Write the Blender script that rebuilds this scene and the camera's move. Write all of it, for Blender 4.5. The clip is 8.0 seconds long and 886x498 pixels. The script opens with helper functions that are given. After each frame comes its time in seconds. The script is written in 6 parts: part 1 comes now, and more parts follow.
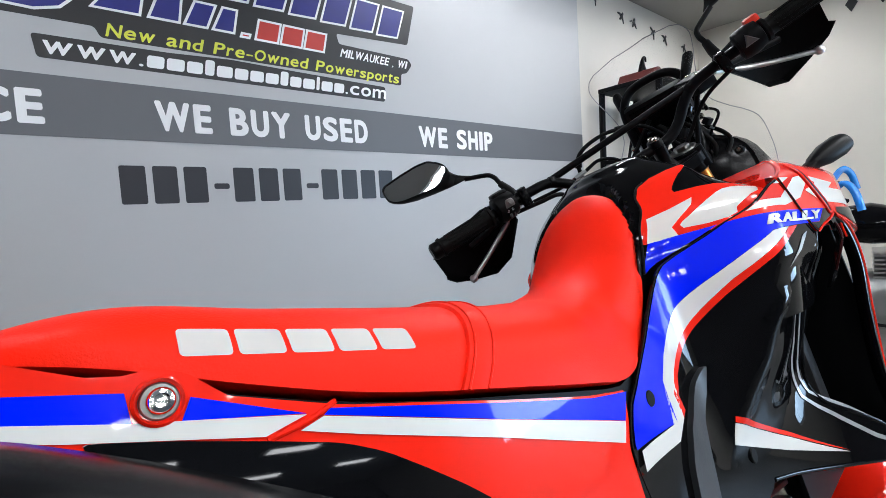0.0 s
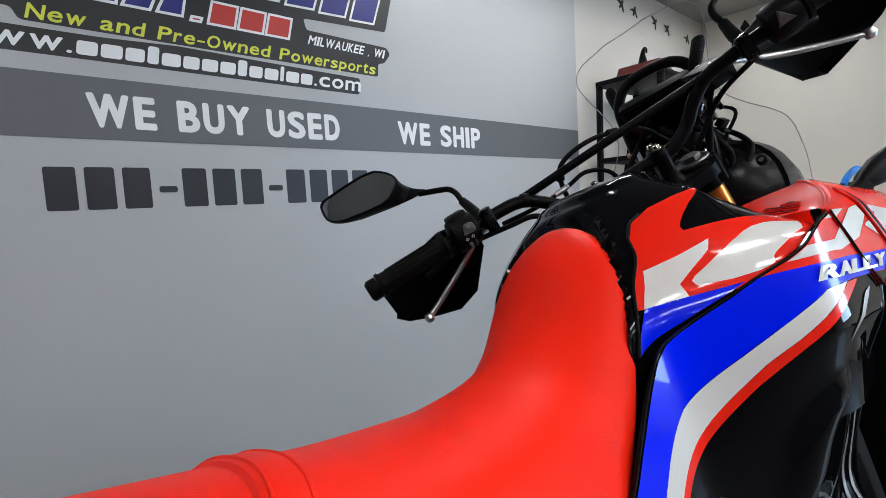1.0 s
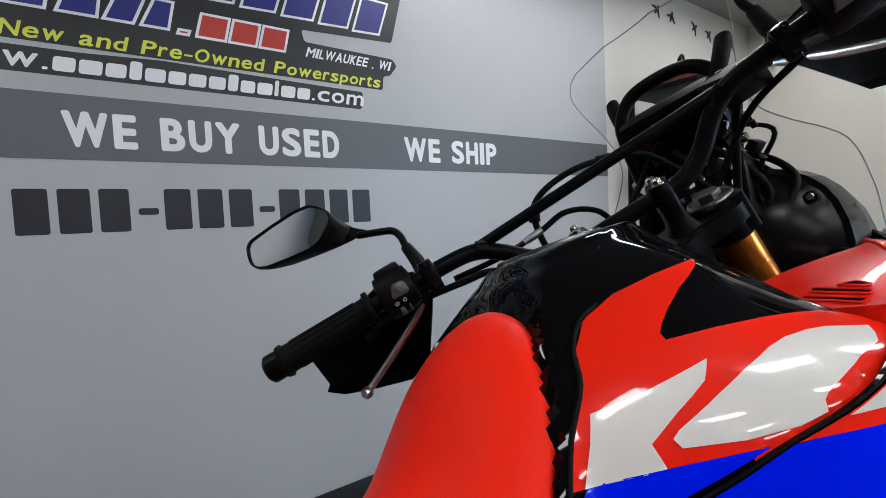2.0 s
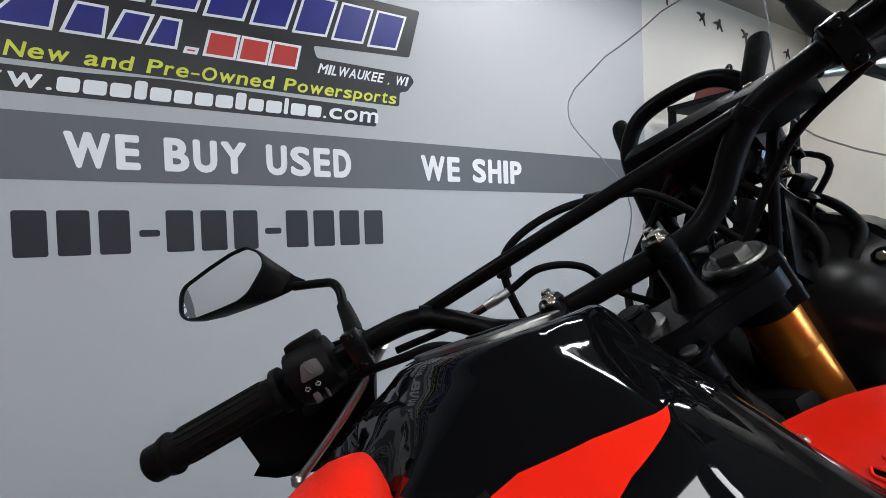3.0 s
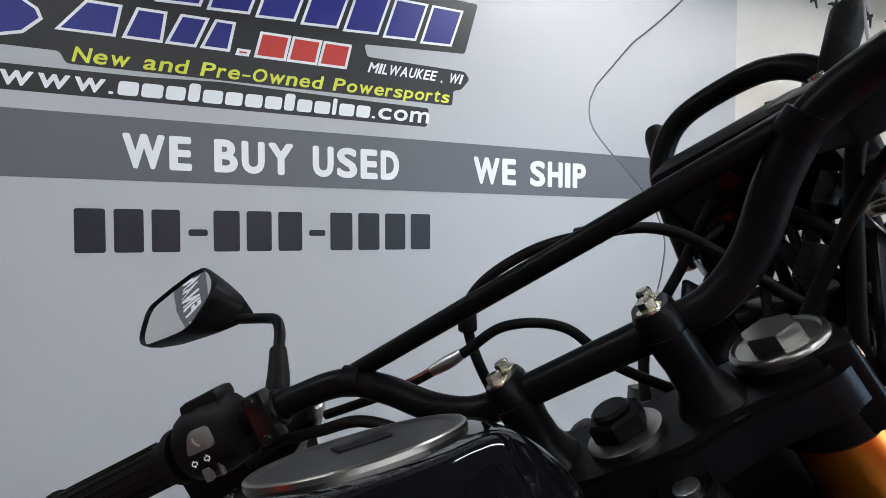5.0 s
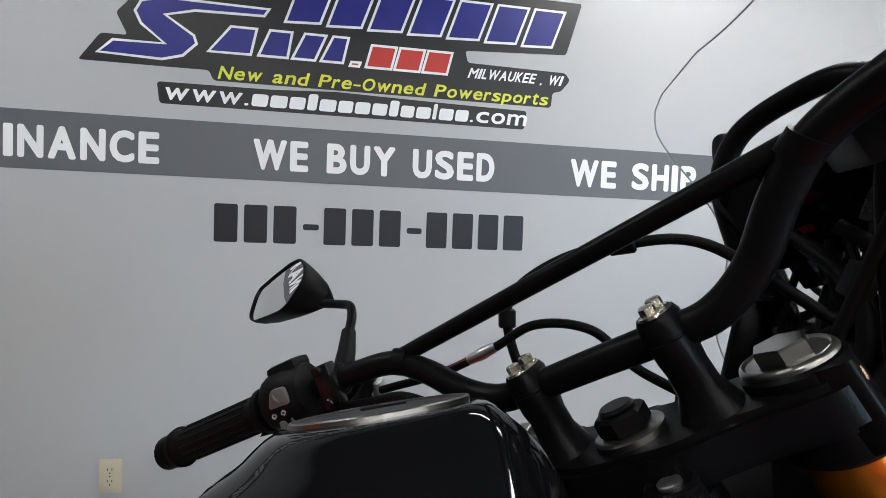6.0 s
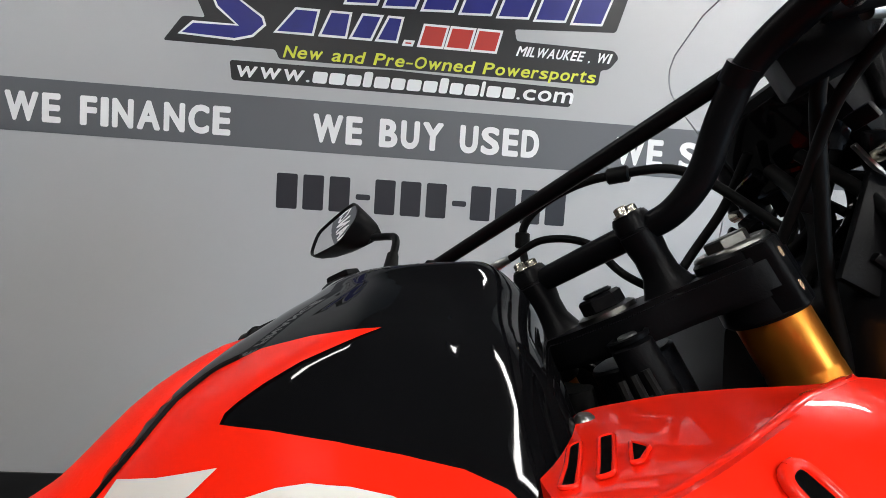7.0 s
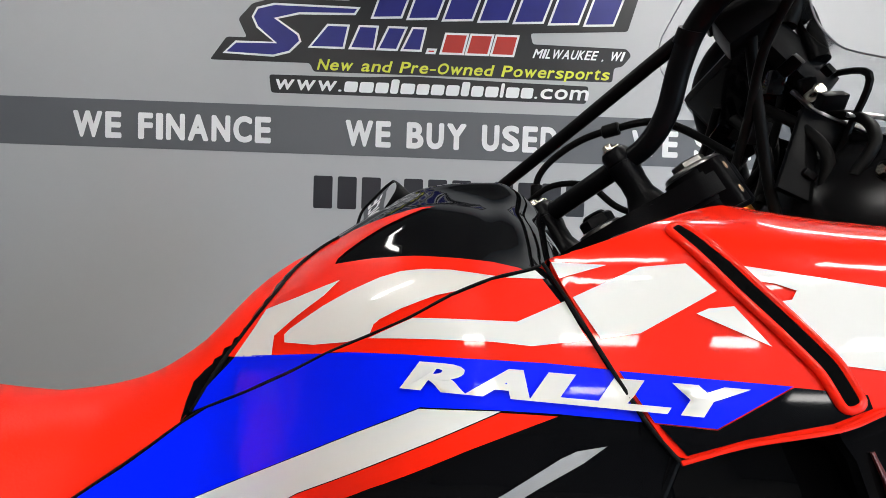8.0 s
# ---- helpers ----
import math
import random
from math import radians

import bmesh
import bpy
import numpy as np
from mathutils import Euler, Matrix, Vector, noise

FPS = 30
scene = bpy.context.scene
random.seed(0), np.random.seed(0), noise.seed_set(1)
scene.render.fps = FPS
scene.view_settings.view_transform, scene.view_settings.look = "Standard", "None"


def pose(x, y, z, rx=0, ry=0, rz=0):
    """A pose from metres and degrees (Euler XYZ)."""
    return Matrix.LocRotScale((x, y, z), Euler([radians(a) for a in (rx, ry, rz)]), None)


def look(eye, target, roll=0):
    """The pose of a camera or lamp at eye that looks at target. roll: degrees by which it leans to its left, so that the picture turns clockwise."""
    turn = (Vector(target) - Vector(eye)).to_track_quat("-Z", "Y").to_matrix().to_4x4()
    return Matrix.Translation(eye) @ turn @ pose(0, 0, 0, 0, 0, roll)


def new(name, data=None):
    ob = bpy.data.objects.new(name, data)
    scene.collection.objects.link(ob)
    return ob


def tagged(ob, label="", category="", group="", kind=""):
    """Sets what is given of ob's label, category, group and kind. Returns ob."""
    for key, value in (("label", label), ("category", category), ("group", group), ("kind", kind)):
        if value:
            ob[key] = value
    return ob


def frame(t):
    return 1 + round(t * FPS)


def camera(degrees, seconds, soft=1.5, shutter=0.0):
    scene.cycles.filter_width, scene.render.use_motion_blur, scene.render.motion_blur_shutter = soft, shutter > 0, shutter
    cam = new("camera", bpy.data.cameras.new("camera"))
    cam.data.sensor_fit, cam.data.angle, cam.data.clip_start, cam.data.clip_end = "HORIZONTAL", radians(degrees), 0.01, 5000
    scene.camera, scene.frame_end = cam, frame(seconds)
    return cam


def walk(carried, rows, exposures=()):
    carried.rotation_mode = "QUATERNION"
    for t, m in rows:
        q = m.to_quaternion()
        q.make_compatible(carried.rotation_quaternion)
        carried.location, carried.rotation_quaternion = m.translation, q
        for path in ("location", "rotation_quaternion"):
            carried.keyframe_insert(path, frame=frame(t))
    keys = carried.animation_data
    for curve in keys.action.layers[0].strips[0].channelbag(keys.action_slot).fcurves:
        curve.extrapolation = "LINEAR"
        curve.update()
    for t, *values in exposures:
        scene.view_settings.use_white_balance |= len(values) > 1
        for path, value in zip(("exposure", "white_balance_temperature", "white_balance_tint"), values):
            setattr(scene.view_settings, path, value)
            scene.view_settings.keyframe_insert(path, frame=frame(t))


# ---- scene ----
cam = camera(86.0, 8.0, soft=0.5)
# seconds, x, y, z, yaw, pitch, roll
CAM = [
    (0.0, -0.8470, -1.8980, 1.0611, -40.12, -3.87, -3.51),
    (0.5, -0.7547, -1.8468, 1.0786, -39.42, -4.22, -3.19),
    (1.0, -0.6538, -1.8047, 1.1078, -40.18, -4.75, -3.22),
    (1.5, -0.5685, -1.7838, 1.1269, -38.73, -4.24, -2.91),
    (1.7, -0.5161, -1.7705, 1.1356, -37.73, -3.83, -2.77),
    (2.8, -0.3148, -1.7148, 1.1775, -31.29, -1.66, -2.21),
    (3.0, -0.2925, -1.7061, 1.1854, -30.96, -1.47, -1.91),
    (3.5, -0.2571, -1.6877, 1.2006, -30.89, -1.40, -1.37),
    (4.0, -0.2162, -1.6672, 1.2039, -31.54, -2.16, -0.89),
    (4.5, -0.1796, -1.6589, 1.2104, -29.40, -2.21, -0.86),
    (4.7, -0.1686, -1.6592, 1.2124, -26.51, -1.94, -0.48),
    (5.8, -0.1243, -1.7050, 1.2216, -11.14, -1.52, 1.32),
    (6.0, -0.1207, -1.7172, 1.2191, -9.25, -1.82, 2.02),
    (6.5, -0.1145, -1.7556, 1.1983, -6.32, -3.43, 2.99),
    (7.0, -0.1105, -1.8068, 1.1676, -3.54, -3.71, 3.73),
    (7.5, -0.1112, -1.8570, 1.1413, -1.97, -3.00, 3.36),
    (8.0, -0.1194, -1.9201, 1.1011, -0.49, -2.46, 1.95),
]
walk(cam, [(t, pose(x, y, z, 0, 0, yaw) @ pose(0, 0, 0, 90 + pitch) @ pose(0, 0, 0, 0, 0, roll)) for t, x, y, z, yaw, pitch, roll in CAM],
     exposures=[(0.0, 0.05, 5950, 10), (1.5, -0.44, 6080, 10), (3.0, -0.16, 6050, 10), (4.5, 0.04, 6050, 10), (6.0, 0.06, 6300, 10), (8.0, -0.04, 6450, 10)])

# ---- world and light ----
world = bpy.data.worlds.new("world")
world.use_nodes = True
scene.world = world
sky = world.node_tree.nodes.new("ShaderNodeTexSky")
sky.sky_type, sky.sun_disc, sky.sun_elevation, sky.sun_rotation = "NISHITA", False, radians(39), radians(-27)
world.node_tree.links.new(sky.outputs[0], world.node_tree.nodes["Background"].inputs[0])
world.node_tree.nodes["Background"].inputs[1].default_value = 0.14

sun = new("sun", bpy.data.lights.new("sun", "SUN"))
sun.data.energy, sun.data.angle, sun.data.color = 2.0, radians(0.5), (1.0, 0.95, 0.88)
sun.matrix_world = look((-6, 12, 11), (0, 0, 0))


def area_lamp(name, m, sx, sy, watts, colour):
    lamp = new(name, bpy.data.lights.new(name, "AREA"))
    lamp.data.shape, lamp.data.size, lamp.data.size_y, lamp.data.energy, lamp.data.color = "RECTANGLE", sx, sy, watts, colour
    lamp.matrix_world = m
    return lamp


WALL_X, ROOM_Y, ROOM_X, CEIL = 4.05, -9.0, -4.6, 2.64
WIN0, WIN1, SILL, HEAD = -6.4, -4.4, 0.75, 2.25
TROFFERS = [(-1.6, -0.85, 1.2), (1.2, -0.68, 7.5), (3.1, -0.75, 1.6)]
for lx, ly, watts in TROFFERS:
    area_lamp("troffer_light", pose(lx, ly, CEIL - 0.03), 1.1, 0.07, watts, (1.0, 0.97, 0.93))
area_lamp("window_light", pose(WALL_X + 0.03, (WIN0 + WIN1) / 2, (SILL + HEAD) / 2, 90, 0, 90), 1.8, 1.36, 150, (0.56, 0.78, 1.0))

# ---- materials ----


def material(name, colour, rough=0.5, metal=0.0, coat=0.0, spread=0.06, scale=12.0, bump=0.0, bump_scale=180.0, wear=0.0, alpha=1.0, clear=0.0, ior=1.45, spec=0.5, grain=0.15):
    """A surface with a coarse stain and a fine grain over its base colour."""
    mat = bpy.data.materials.new(name)
    mat.use_nodes = True
    nt = mat.node_tree
    b = nt.nodes["Principled BSDF"]
    b.inputs["Roughness"].default_value, b.inputs["Metallic"].default_value = rough, metal
    b.inputs["Coat Weight"].default_value, b.inputs["Coat Roughness"].default_value = coat, 0.03
    b.inputs["Transmission Weight"].default_value, b.inputs["IOR"].default_value, b.inputs["Alpha"].default_value = clear, ior, alpha
    b.inputs["Specular IOR Level"].default_value = spec
    co = nt.nodes.new("ShaderNodeTexCoord")
    big, fine = nt.nodes.new("ShaderNodeTexNoise"), nt.nodes.new("ShaderNodeTexNoise")
    big.inputs["Scale"].default_value, big.inputs["Detail"].default_value = scale, 4
    fine.inputs["Scale"].default_value, fine.inputs["Detail"].default_value = bump_scale, 3
    mix = nt.nodes.new("ShaderNodeMix")
    mix.data_type = "RGBA"
    mix.inputs[6].default_value = (*[c * (1 - spread) for c in colour], 1)
    mix.inputs[7].default_value = (*[min(1.0, c * (1 + spread)) for c in colour], 1)
    nt.links.new(co.outputs["Object"], big.inputs["Vector"])
    nt.links.new(co.outputs["Object"], fine.inputs["Vector"])
    nt.links.new(big.outputs[0], mix.inputs[0])
    nt.links.new(mix.outputs[2], b.inputs["Base Color"])
    rr = nt.nodes.new("ShaderNodeMapRange")
    rr.inputs["To Min"].default_value, rr.inputs["To Max"].default_value = max(0.02, rough * (1 - grain - wear)), min(1.0, rough * (1 + grain + wear))
    nt.links.new(fine.outputs[0] if wear == 0 else big.outputs[0], rr.inputs[0])
    nt.links.new(rr.outputs[0], b.inputs["Roughness"])
    if bump:
        bp = nt.nodes.new("ShaderNodeBump")
        bp.inputs["Strength"].default_value, bp.inputs["Distance"].default_value = bump, 0.002
        nt.links.new(fine.outputs[0], bp.inputs["Height"])
        nt.links.new(bp.outputs[0], b.inputs["Normal"])
    return mat


RED_VINYL = material("red_vinyl", (0.90, 0.018, 0.004), 0.42, spec=0.10, spread=0.05, bump=0.16, bump_scale=600)
RED_PAINT = material("red_paint", (0.86, 0.016, 0.004), 0.25, coat=0.55, spec=0.08, grain=0.02, spread=0.03)
BLUE_PAINT = material("blue_film", (0.001, 0.012, 0.90), 0.25, coat=0.35, spec=0.08, grain=0.02, spread=0.03)
WHITE_FILM = material("white_film", (0.68, 0.665, 0.63), 0.3, grain=0.02, coat=0.6, spread=0.03)
MARK_FILM = material("pale_print", (0.52, 0.50, 0.475), 0.45, spread=0.03)
GREY_FILM = material("grey_film", (0.30, 0.30, 0.31), 0.3, coat=0.6, spread=0.03)
BLACK_GLOSS = material("black_gloss", (0.003, 0.003, 0.0035), 0.04, coat=0.03, spread=0.1, spec=0.13, grain=0.02)
BLACK_PLASTIC = material("black_plastic", (0.004, 0.004, 0.0045), 0.45, spread=0.2, bump=0.06, bump_scale=900, spec=0.10)
BLACK_RUBBER = material("black_rubber", (0.004, 0.004, 0.004), 0.55, spec=0.10, spread=0.2, bump=0.08, bump_scale=600)
SATIN_BLACK = material("satin_black", (0.004, 0.004, 0.0045), 0.26, spread=0.2, spec=0.2, grain=0.03)
# near-black without gloss: shade inside openings, put into the colour
VOID = material("opening_shade_black", (0.002, 0.002, 0.002), 0.8, spec=0.02)
GUARD = material("satin_guard_plastic", (0.035, 0.037, 0.040), 0.32, spread=0.15, bump=0.06, bump_scale=300)
BLACK_METAL = material("black_coated_metal", (0.003, 0.003, 0.0035), 0.36, spec=0.08, spread=0.15, bump=0.08, bump_scale=600)
GREY_PLASTIC = material("grey_switch_plastic", (0.075, 0.072, 0.07), 0.45, spread=0.1)
STEEL = material("zinc_steel", (0.62, 0.58, 0.48), 0.25, metal=1.0, spread=0.15)
ALLOY = material("cast_alloy", (0.52, 0.52, 0.52), 0.33, metal=1.0, spread=0.1)
DARK_ALLOY = material("dark_alloy", (0.06, 0.06, 0.063), 0.42, metal=0.8, spread=0.2, bump=0.1)
FORK_CAP = material("polished_grey_alloy", (0.20, 0.195, 0.185), 0.30, metal=1.0, spread=0.15)
GOLD = material("gold_anodised", (0.62, 0.205, 0.022), 0.30, metal=0.9, spread=0.06, scale=40)
CHROME = material("chrome", (0.72, 0.72, 0.73), 0.10, metal=1.0, spread=0.03)
MIRROR = material("mirror_glass", (0.85, 0.85, 0.85), 0.02, metal=1.0, spread=0.0)
def clear_sheet(name, colour, gloss):
    """Thin clear plastic: it lets light straight through and mirrors a little at its face."""
    mat = bpy.data.materials.new(name)
    mat.use_nodes = True
    nt = mat.node_tree
    nt.nodes.remove(nt.nodes["Principled BSDF"])
    a, b, mix, fr = (nt.nodes.new(k) for k in ("ShaderNodeBsdfTransparent", "ShaderNodeBsdfGlossy", "ShaderNodeMixShader", "ShaderNodeFresnel"))
    a.inputs[0].default_value = (*colour, 1)
    b.inputs["Roughness"].default_value = 0.03
    fr.inputs["IOR"].default_value = gloss
    nt.links.new(fr.outputs[0], mix.inputs[0])
    nt.links.new(a.outputs[0], mix.inputs[1])
    nt.links.new(b.outputs[0], mix.inputs[2])
    nt.links.new(mix.outputs[0], nt.nodes["Material Output"].inputs[0])
    return mat


SCREEN = clear_sheet("screen_plastic", (0.975, 0.98, 0.985), 1.16)
SCREEN_EDGE = material("screen_edge_plastic", (0.36, 0.37, 0.39), 0.2, spread=0.0)
LENS = material("clear_lens", (0.9, 0.93, 0.95), 0.05, clear=0.8, spread=0.0)
AMBER = material("amber_lens", (0.80, 0.22, 0.02), 0.2, coat=0.5)
RED_LENS = material("red_switch_plastic", (0.75, 0.04, 0.02), 0.35)
WALL_GREY = material("grey_wall_vinyl", (0.47, 0.475, 0.485), 0.42, spread=0.015, scale=1.6, bump=0.04, bump_scale=260)
BAND_GREY = material("dark_grey_vinyl", (0.125, 0.13, 0.14), 0.45, spread=0.03, scale=3)
SIGN_WHITE = material("white_vinyl", (0.90, 0.90, 0.90), 0.4, spread=0.02)
SIGN_BLACK = material("black_vinyl", (0.012, 0.012, 0.014), 0.4, spread=0.1)
SIGN_DARK = material("charcoal_vinyl", (0.020, 0.021, 0.028), 0.42, spread=0.1)
SIGN_BLUE = material("blue_vinyl", (0.013, 0.016, 0.20), 0.4, spread=0.3, scale=9)
SIGN_RED = material("red_vinyl_film", (0.55, 0.035, 0.025), 0.4, spread=0.08)
SIGN_YELLOW = material("yellow_vinyl", (0.72, 0.74, 0.06), 0.4, spread=0.03)
WALL_WHITE = material("cream_wall_paint", (0.72, 0.69, 0.63), 0.6, spread=0.03, scale=1.5, bump=0.15, bump_scale=160)
WALL_DARK = material("charcoal_wall_paint", (0.10, 0.10, 0.105), 0.7, spread=0.06, scale=1.5, bump=0.15, bump_scale=160)
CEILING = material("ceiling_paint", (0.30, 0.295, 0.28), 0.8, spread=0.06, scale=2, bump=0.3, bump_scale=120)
FLOOR = material("grey_floor_tile", (0.13, 0.128, 0.122), 0.35, spread=0.22, scale=9, bump=0.05, bump_scale=60, wear=0.3)
BASE = material("black_baseboard_vinyl", (0.012, 0.012, 0.013), 0.45, spread=0.2)
IVORY = material("ivory_plastic", (0.62, 0.56, 0.42), 0.4, spread=0.04)
IVORY_DARK = material("socket_dark", (0.06, 0.05, 0.04), 0.6)
DIFFUSER = material("diffuser", (0.9, 0.9, 0.9), 0.5)
FRAME_ALU = material("window_aluminium", (0.35, 0.35, 0.36), 0.4, metal=0.9)
GLASS = clear_sheet("window_glass", (0.95, 0.97, 0.97), 1.3)
PAVING = material("outdoor_concrete", (0.36, 0.35, 0.33), 0.8, spread=0.15, scale=2)
BLUE_WRAP = material("blue_plastic_wrap", (0.02, 0.22, 0.75), 0.2, coat=0.7, spread=0.2, scale=25)
CARD = material("cardboard", (0.42, 0.27, 0.16), 0.75, spread=0.1)
MAROON = material("maroon_plastic", (0.10, 0.015, 0.014), 0.35, spread=0.2)
nt = DIFFUSER.node_tree
nt.nodes["Principled BSDF"].inputs["Emission Color"].default_value = (1.0, 0.97, 0.92, 1)
nt.nodes["Principled BSDF"].inputs["Emission Strength"].default_value = 46.0

# ---- mesh tools ----


def mesh_of(name, bm, mats, smooth=True):
    me = bpy.data.meshes.new(name)
    bmesh.ops.recalc_face_normals(bm, faces=bm.faces)
    layer = bm.verts.layers.float_vector.get("true_normal")
    given = [Vector(v[layer]) for v in bm.verts] if layer else None
    bm.to_mesh(me)
    bm.free()
    for mt in mats if isinstance(mats, (list, tuple)) else [mats]:
        me.materials.append(mt)
    if smooth:
        me.shade_smooth()
        me.set_sharp_from_angle(angle=radians(38))
    if given:
        # shade the outer face by the surface it was laid on, the rim and back flat
        loops = []
        for poly in me.polygons:
            n = Vector(poly.normal)
            for v in poly.vertices:
                loops.append(given[v] if n.dot(given[v]) > 0.75 else n)
        me.normals_split_custom_set(loops)
    return me


def part(name, bm, mats, parent=None, label="", smooth=True, m=None):
    ob = new(name, mesh_of(name, bm, mats, smooth))
    if parent is not None:
        ob.parent = parent
    if m is not None:
        ob.matrix_basis = m
    if label:
        ob["label"] = label
    return ob


def thing(name, bm, mats, label, category, kind="", group="", smooth=True, m=None):
    return tagged(part(name, bm, mats, None, "", smooth, m), label, category, group, kind)


def holder(name, label, category, m=None, group=""):
    ob = new(name)
    if m is not None:
        ob.matrix_basis = m
    return tagged(ob, label, category, group)


def box(x0, y0, z0, x1, y1, z1, bevel=0.0, bm=None, m=None):
    bm = bm or bmesh.new()
    vs = bmesh.ops.create_cube(bm, size=1.0, matrix=Matrix.Translation(((x0 + x1) / 2, (y0 + y1) / 2, (z0 + z1) / 2)) @ Matrix.Diagonal((x1 - x0, y1 - y0, z1 - z0, 1)))["verts"]
    if bevel:
        es = list({e for v in vs for e in v.link_edges})
        vs = list({v for f in bmesh.ops.bevel(bm, geom=es, offset=bevel, segments=2, affect="EDGES", profile=0.6)["faces"] for v in f.verts} | {v for v in vs if v.is_valid})
    if m is not None:
        bmesh.ops.transform(bm, matrix=m, verts=[v for v in vs if v.is_valid])
    return bm


def cyl(p, q, r, r2=None, seg=24, bevel=0.0, bm=None):
    """A rod from p to q; the ends may differ in radius and be chamfered."""
    bm = bm or bmesh.new()
    p, q = Vector(p), Vector(q)
    d = q - p
    r2 = r if r2 is None else r2
    turn = d.to_track_quat("Z", "Y").to_matrix().to_4x4()
    ln = d.length
    prof = [(0, 0), (r - bevel, 0), (r, bevel), (r2, ln - bevel), (r2 - bevel, ln), (0, ln)] if bevel else [(0, 0), (r, 0), (r2, ln), (0, ln)]
    spin(prof, seg, bm, Matrix.Translation(p) @ turn)
    return bm


def spin(prof, seg=24, bm=None, m=None):
    """A turned body round z from (radius, height) pairs."""
    bm = bm or bmesh.new()
    m = m if m is not None else Matrix.Identity(4)
    rings = []
    for r, z in prof:
        if r < 1e-6:
            rings.append([bm.verts.new(m @ Vector((0, 0, z)))])
        else:
            rings.append([bm.verts.new(m @ Vector((r * math.cos(a), r * math.sin(a), z))) for a in [2 * math.pi * i / seg for i in range(seg)]])
    for a, b in zip(rings, rings[1:]):
        for i in range(seg):
            j = (i + 1) % seg
            if len(a) == 1 and len(b) == 1:
                break
            if len(a) == 1:
                bm.faces.new((a[0], b[i], b[j]))
            elif len(b) == 1:
                bm.faces.new((a[i], a[j], b[0]))
            else:
                bm.faces.new((a[i], a[j], b[j], b[i]))
    return bm


def smooth_path(pts, n=8):
    pts = [Vector(p) for p in pts]
    ext = [2 * pts[0] - pts[1], *pts, 2 * pts[-1] - pts[-2]]
    out = []
    for a, b, c, d in zip(ext, ext[1:], ext[2:], ext[3:]):
        for i in range(n):
            t = i / n
            out.append(0.5 * (2 * b + (c - a) * t + (2 * a - 5 * b + 4 * c - d) * t * t + (3 * b - a - 3 * c + d) * t**3))
    return out + [pts[-1]]


def tube(pts, r, seg=14, n=8, bm=None, flat=1.0, smooth=True):
    """A round pipe along a smooth path; r is one radius or one for each point of the path."""
    bm = bm or bmesh.new()
    path = smooth_path(pts, n) if smooth else [Vector(p) for p in pts]
    side_way = None
    rings = []
    for i, p in enumerate(path):
        d = (path[min(i + 1, len(path) - 1)] - path[max(i - 1, 0)]).normalized()
        if side_way is None:
            side_way = d.orthogonal().normalized()
        side_way = (side_way - d * side_way.dot(d)).normalized()
        up = d.cross(side_way)
        rad = r if not isinstance(r, (list, tuple)) else float(np.interp(i / (len(path) - 1), np.linspace(0, 1, len(r)), r))
        rings.append([bm.verts.new(p + rad * (math.cos(a) * side_way + flat * math.sin(a) * up)) for a in [2 * math.pi * k / seg for k in range(seg)]])
    for a, b in zip(rings, rings[1:]):
        for k in range(seg):
            bm.faces.new((a[k], a[(k + 1) % seg], b[(k + 1) % seg], b[k]))
    for ring in (rings[0], rings[-1]):
        bm.faces.new(ring)
    return bm


def loft(rings, bm=None, closed=True, caps=True):
    bm = bm or bmesh.new()
    vs = [[bm.verts.new(p) for p in ring] for ring in rings]
    n = len(vs[0])
    for a, b in zip(vs, vs[1:]):
        for k in range(n if closed else n - 1):
            bm.faces.new((a[k], a[(k + 1) % n], b[(k + 1) % n], b[k]))
    if caps and closed:
        bm.faces.new(vs[0])
        bm.faces.new(vs[-1])
    return bm


def fill(poly, step):
    """A flat polygon in x and z as small triangles, none much longer than step."""
    bm = bmesh.new()
    pts = []
    for a, b in zip(poly, poly[1:] + poly[:1]):
        k = max(1, int(math.hypot(b[0] - a[0], b[1] - a[1]) / step))
        pts += [(a[0] + (b[0] - a[0]) * i / k, a[1] + (b[1] - a[1]) * i / k) for i in range(k)]
    bm.faces.new([bm.verts.new((x, 0, z)) for x, z in pts])
    bmesh.ops.triangulate(bm, faces=bm.faces, ngon_method="EAR_CLIP")
    for _ in range(7):
        long = [e for e in bm.edges if e.calc_length() > step * 1.6]
        if not long:
            break
        bmesh.ops.subdivide_edges(bm, edges=long, cuts=1)
        bmesh.ops.triangulate(bm, faces=[f for f in bm.faces if len(f.verts) > 3])
    bmesh.ops.beautify_fill(bm, faces=bm.faces, edges=[e for e in bm.edges if not e.is_boundary])
    return bm


def rounded(poly, r, n=4):
    """The polygon with its corners rounded."""
    out = []
    for a, b, c in zip(poly[-1:] + poly[:-1], poly, poly[1:] + poly[:1]):
        a, b, c = Vector(a), Vector(b), Vector(c)
        u, v = (a - b), (c - b)
        k = min(r, u.length * 0.45, v.length * 0.45)
        p, q = b + u.normalized() * k, b + v.normalized() * k
        out += [tuple((1 - t) ** 2 * p + 2 * t * (1 - t) * b + t * t * q) for t in [i / n for i in range(n + 1)]]
    return out


